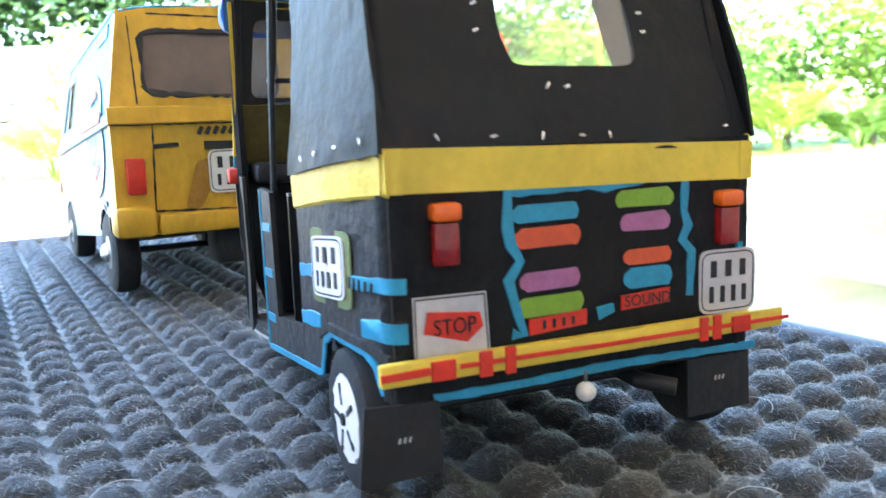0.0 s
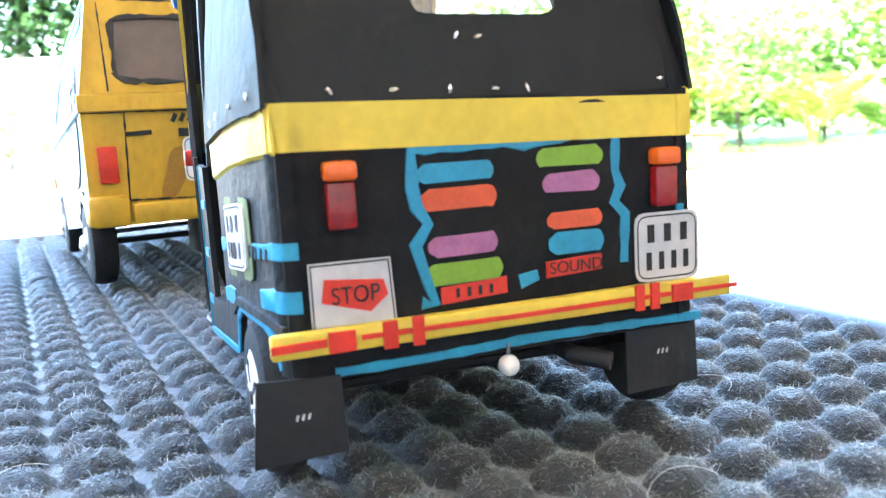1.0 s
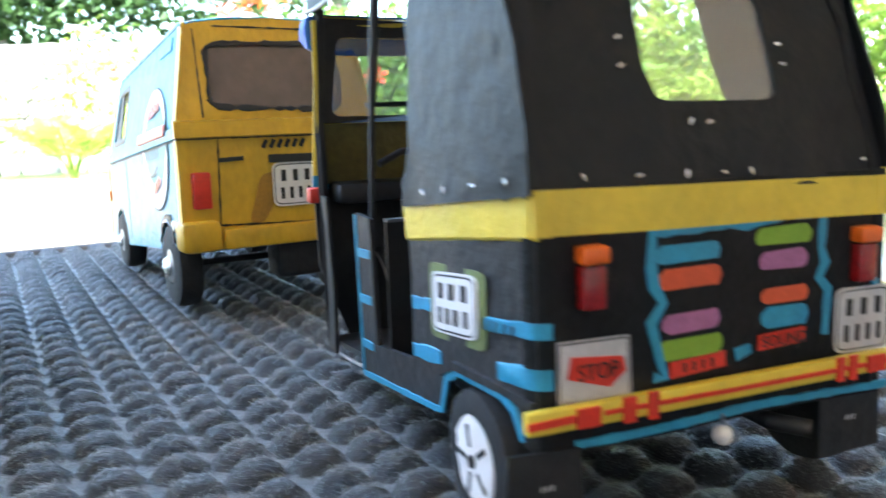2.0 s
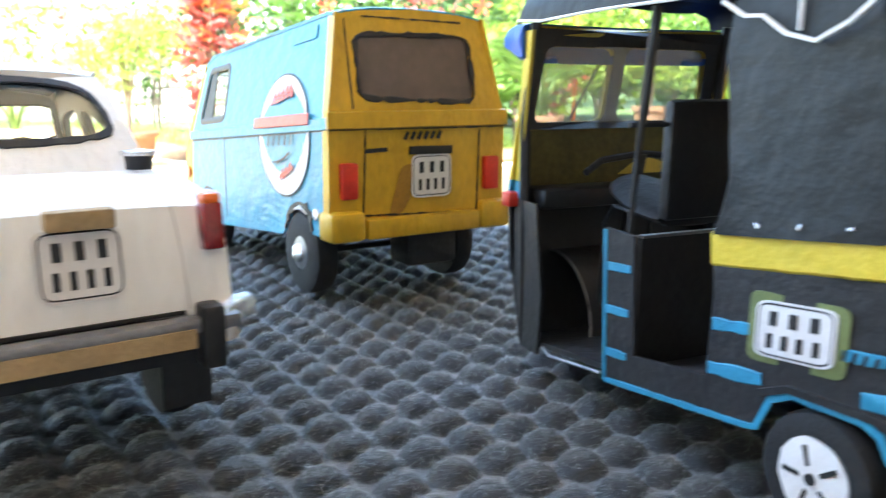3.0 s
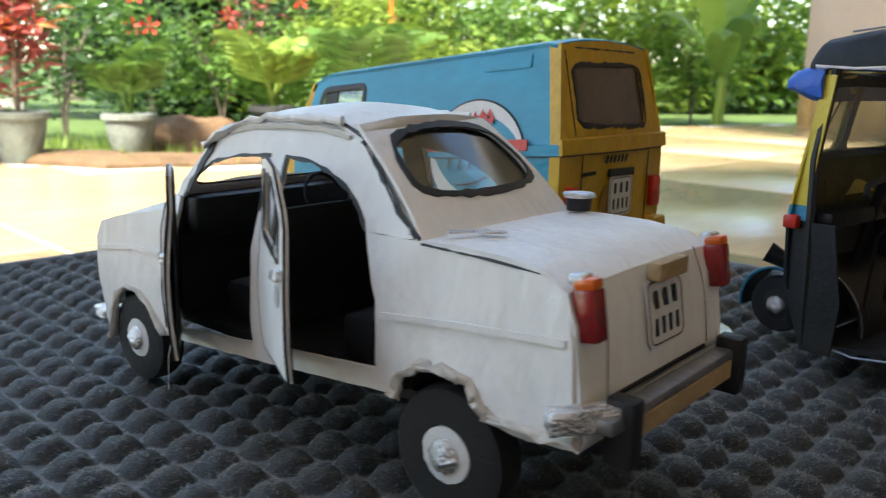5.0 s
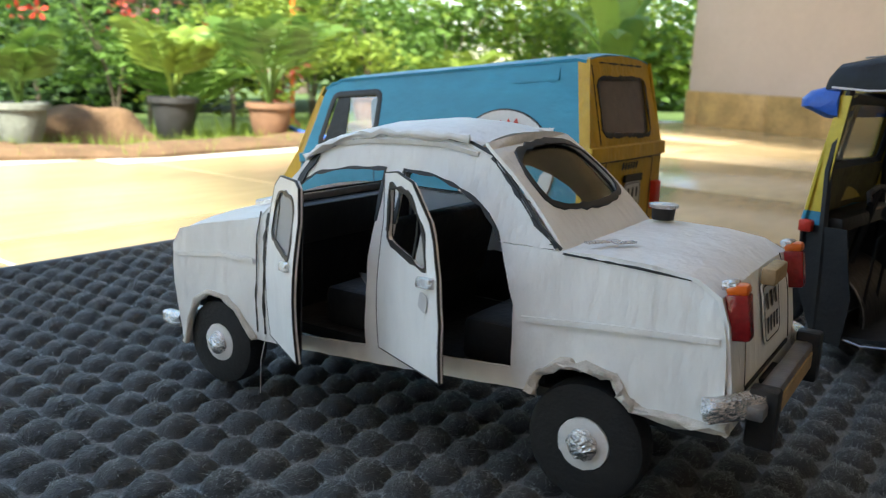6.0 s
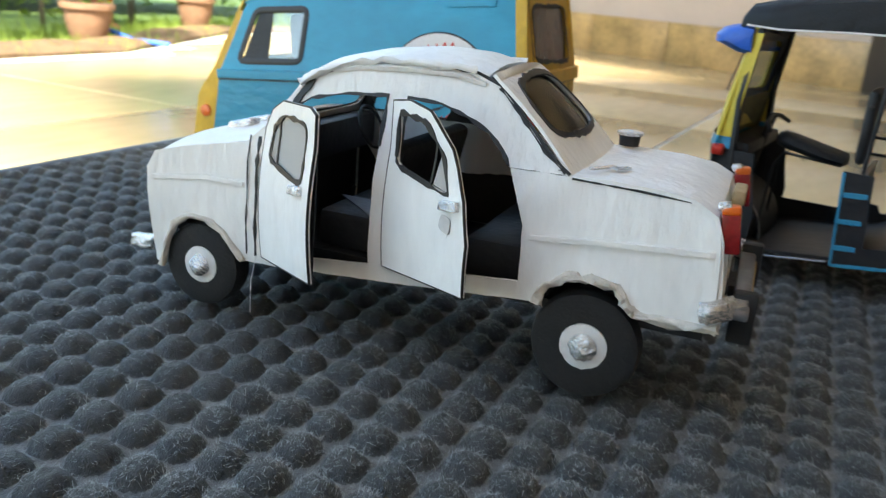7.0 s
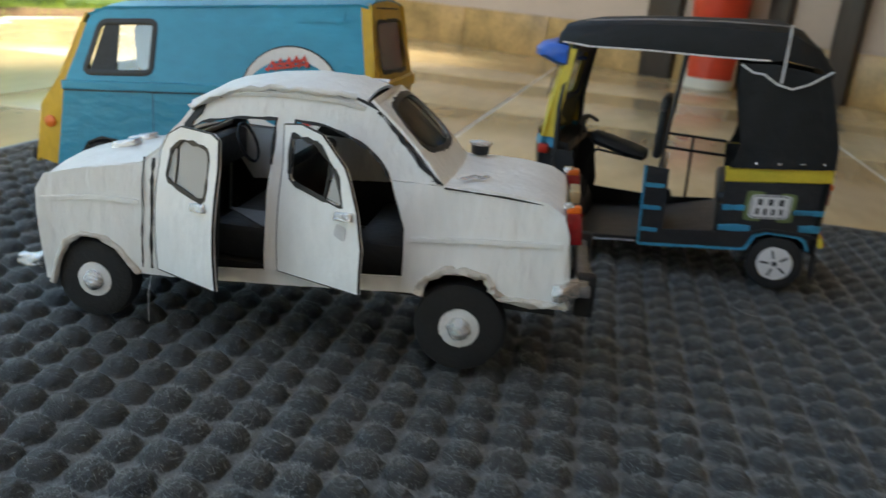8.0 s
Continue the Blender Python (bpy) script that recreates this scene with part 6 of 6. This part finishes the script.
# crimson leaved plants between the shrubs
shrub(0.15, 6.55, 0.45, 1.5, LEAF_R, 81, "dark crimson leaved upright plant", 130, 0.13, 0.04, 0.5)
shrub(1.05, 6.2, 0.35, 1.0, LEAF_R, 82, "small crimson leaved plant in the bed", 80, 0.12, 0.04, 0.5)


def banana(x, y):
    t = thing("banana_plant", Matrix.Translation((x, y, FLOOR - 0.1)), "young banana plant with broad torn leaves by the wall", "banana plant")
    part("stalk", tube([(0, 0, 0), (0.02, 0, 0.5), (0, 0.02, 0.9)], [0.06, 0.05, 0.03], 10), LEAF_Y, t)
    rnd = random.Random(3)
    for a, out, h in ((3.6, 0.75, 1.25), (4.6, 0.6, 0.9), (2.6, 0.8, 0.95), (5.4, 0.6, 1.2), (0.8, 0.6, 1.2), (4.1, 0.9, 0.75)):
        rings = []
        for k in range(9):
            q = k / 8
            c = Vector((math.cos(a) * out * q, math.sin(a) * out * q, 0.55 + (h - 0.3) * math.sin(q * 2.3)))
            w = 0.15 * math.sin(math.pi * min(1, 0.08 + q * 0.95)) + 0.004
            sd = Vector((-math.sin(a), math.cos(a), 0))
            rings.append([c + sd * w * s + Vector((0, 0, -abs(s) * w * 0.35 + rnd.uniform(-0.01, 0.01))) for s in (-1, -0.5, 0, 0.5, 1)])
        part("leaf", loft(rings), LEAF_Y if a < 4 else LEAF, t, "broad banana leaf")


banana(4.75, 7.3)
# clipped hedge and woods that close the view
hd = leaves("hedge", None, LEAF_D, 9000, (-4.5, 10.8, 1.9), (5.0, 0.7, 0.9), 0.20, 0.10, 91, 0.4)
tagged(hd, "dark green hedge above the stone wall", "hedge", kind="stuff")
for i, (x, y, sx, sy, h, m, n) in enumerate(((1.2, 10.0, 3.6, 1.0, 1.7, LEAF, 9000), (5.5, 11.0, 4.5, 1.0, 1.8, LEAF_Y, 9000), (-0.5, 9.4, 2.4, 0.7, 1.2, LEAF_D, 5000), (10.5, 11.5, 4.0, 1.5, 2.2, LEAF, 6000), (-11.0, 12.0, 4.0, 1.5, 2.2, LEAF_D, 6000))):
    ob = leaves("far_foliage", None, m, n, (x, y, FLOOR + h * 0.5), (sx, sy, h * 0.6), 0.22, 0.11, 95 + i, 0.4)
    tagged(ob, "mass of leafy garden growth far behind", "foliage", kind="stuff")


def tree(x, y, h, seed):
    t = thing("garden_tree", Matrix.Translation((x, y, FLOOR - 0.1)), "leafy garden tree beyond the shrubs", "tree", "garden trees")
    rnd = random.Random(seed)
    tr = part("trunk", tube([(0, 0, 0), (0.05, 0, h * 0.3), (0.02, 0.08, h * 0.55), (0.1, 0.05, h * 0.8)], [0.16, 0.13, 0.10, 0.05], 10), BARK, t)
    for k in range(6):
        a = k * 1.05 + rnd.uniform(-0.3, 0.3)
        z = h * rnd.uniform(0.35, 0.65)
        part("limb", tube([(0.03, 0.03, z), (math.cos(a) * 0.5, math.sin(a) * 0.5, z + 0.5), (math.cos(a) * 1.1, math.sin(a) * 1.1, z + 0.8)], [0.06, 0.045, 0.02], 7), BARK, tr)
    leaves("crown", t, LEAF, 4000, (0.05, 0.05, h * 0.78), (h * 0.34, h * 0.34, h * 0.24), 0.22, 0.11, seed, 0.4)


for x, y, h, sd in ((-7.5, 14.0, 5.5, 1), (-2.0, 14.5, 6.0, 2), (3.5, 15.0, 5.5, 3), (8.5, 15.5, 6.5, 4)):
    tree(x, y, h, sd)


# ---- stone garden wall, earth strip along the floor, floor slabs ----
def garden_wall():
    w = tagged(new("garden_wall"), "rubble wall of pale grey stones at the back of the lawn", "wall", kind="structure")
    w.matrix_world = Matrix.Translation((-5.6, 9.6, FLOOR - 0.1)) @ Matrix.Rotation(radians(4), 4, "Z")
    part("core", box(-6.0, 3.6, 0.06, 0.40, 0, 1.48), SOIL, w)
    rnd = random.Random(11)
    kinds = []
    for k in range(7):
        bm = box(-0.5, 0.5, -0.5, 0.5, -0.5, 0.5, 0.12)
        bmesh.ops.subdivide_edges(bm, edges=[e for e in bm.edges if e.calc_length() > 0.5], cuts=1)
        rough_up(bm, 0.07, 3.0, k)
        finish(bm)
        me = bpy.data.meshes.new("stone")
        bm.to_mesh(me)
        bm.free()
        me.materials.append(WALLSTONE)
        kinds.append(me)
    z = 0.0
    while z < 1.45:
        hh = rnd.uniform(0.17, 0.26)
        x = -4.2 + rnd.uniform(0, 0.2)
        while x < 3.5:
            ww = rnd.uniform(0.22, 0.46)
            ob = new("stone", rnd.choice(kinds))
            ob.parent = w
            ob.matrix_basis = Matrix.Translation((x + ww / 2, 0.02 + rnd.uniform(-0.02, 0.02), z + hh / 2)) @ Matrix.Rotation(rnd.uniform(-0.06, 0.06), 4, "Y") @ Matrix.Diagonal((ww * 0.97, 0.20, hh * 0.97, 1))
            x += ww
        z += hh


garden_wall()


def earth_strip():
    bm = bmesh.new()
    line = floor_edge[1:8]
    pts = []
    for a, b in zip(line, line[1:]):
        k = max(2, int(math.dist(a, b) / 0.12))
        pts += [Vector((lerp(a[0], b[0], i / k), lerp(a[1], b[1], i / k))) for i in range(k)]
    rings = []
    for i, p in enumerate(pts):
        t = (pts[min(i + 1, len(pts) - 1)] - pts[max(i - 1, 0)]).normalized()
        nrm = Vector((-t.y, t.x))
        q = noise.noise(Vector((p.x, p.y, 0)) * 3)
        rings.append([(*(p + nrm * d), FLOOR + z + (q * 0.015 if 0 < d < 0.4 else 0)) for d, z in ((0.012, -0.09), (0.014, 0.01), (0.05, 0.035), (0.16, 0.045), (0.28, 0.04), (0.42, 0.0), (0.55, -0.09))])
    tagged(part("earth_kerb", loft(rings), SOIL, None), "low strip of red-brown earth along the floor edge", "kerb", kind="structure")
    rnd = random.Random(8)
    vs, fs = [], []
    for _ in range(9000):
        p = rnd.choice(pts)
        x, y = p.x + rnd.gauss(0, 0.18), p.y + abs(rnd.gauss(0.05, 0.7))
        if on_floor(x, y):
            continue
        a, h = rnd.uniform(0, 6.28), rnd.uniform(0.03, 0.11)
        b = len(vs)
        z = FLOOR - 0.08
        vs += [(x, y, z), (x + 0.012 * math.cos(a), y + 0.012 * math.sin(a), z), (x + 0.04 * math.sin(a * 3), y + 0.04 * math.cos(a * 2), z + 0.06 + h)]
        fs.append((b, b + 1, b + 2))
    me = bpy.data.meshes.new("grass")
    me.from_pydata(vs, [], fs)
    me.materials.append(LEAF_Y)
    tagged(new("grass", me), "tufts of grass along the earth strip", "grass", kind="stuff")


earth_strip()


def slabs():
    # large stone slabs laid at 28 degrees; those on the rim are cut by the floor's edge
    pu, pw, gap = 1.29, 1.46, 0.015
    me = bpy.data.meshes.new("slab")
    bm = box(-pu / 2 + gap / 2, pu / 2 - gap / 2, -pw / 2 + gap / 2, pw / 2 - gap / 2, -0.0035, 0.0, 0.0012)
    finish(bm)
    bm.to_mesh(me)
    bm.free()
    me.materials.append(STONE)
    for i in range(-12, 14):
        for j in range(-12, 14):
            c = floor_turn @ Vector((1.77 + i * pu + 0.5 * pu, 0.84 + j * pw + 0.5 * pw, 0))
            cs = [floor_turn @ Vector((1.77 + (i + a) * pu, 0.84 + (j + b) * pw, 0)) for a in (0, 1) for b in (0, 1)]
            ins = [on_floor(q.x, q.y) for q in cs]
            if not any(ins):
                continue
            if all(ins):
                ob = new("slab", me)
                ob.matrix_world = Matrix.Translation((c.x, c.y, FLOOR)) @ floor_turn
            else:
                cut = bmesh.new()
                bmesh.ops.create_grid(cut, x_segments=10, y_segments=7, size=0.5)
                for v in cut.verts:
                    v.co = Vector((v.co.x * (pu - gap), v.co.y * (pw - gap), 0))
                m = Matrix.Translation((c.x, c.y, FLOOR)) @ floor_turn
                dead = [f for f in cut.faces if not all(on_floor((m @ v.co).x, (m @ v.co).y) for v in f.verts)]
                bmesh.ops.delete(cut, geom=dead, context="FACES")
                if not cut.faces:
                    cut.free()
                    continue
                ext = bmesh.ops.extrude_face_region(cut, geom=list(cut.faces))
                for v in ext["geom"]:
                    if isinstance(v, bmesh.types.BMVert):
                        v.co.z -= 0.0035
                ob = part("slab", cut, STONE, None)
                ob.matrix_world = m
            ob.parent = floor


slabs()
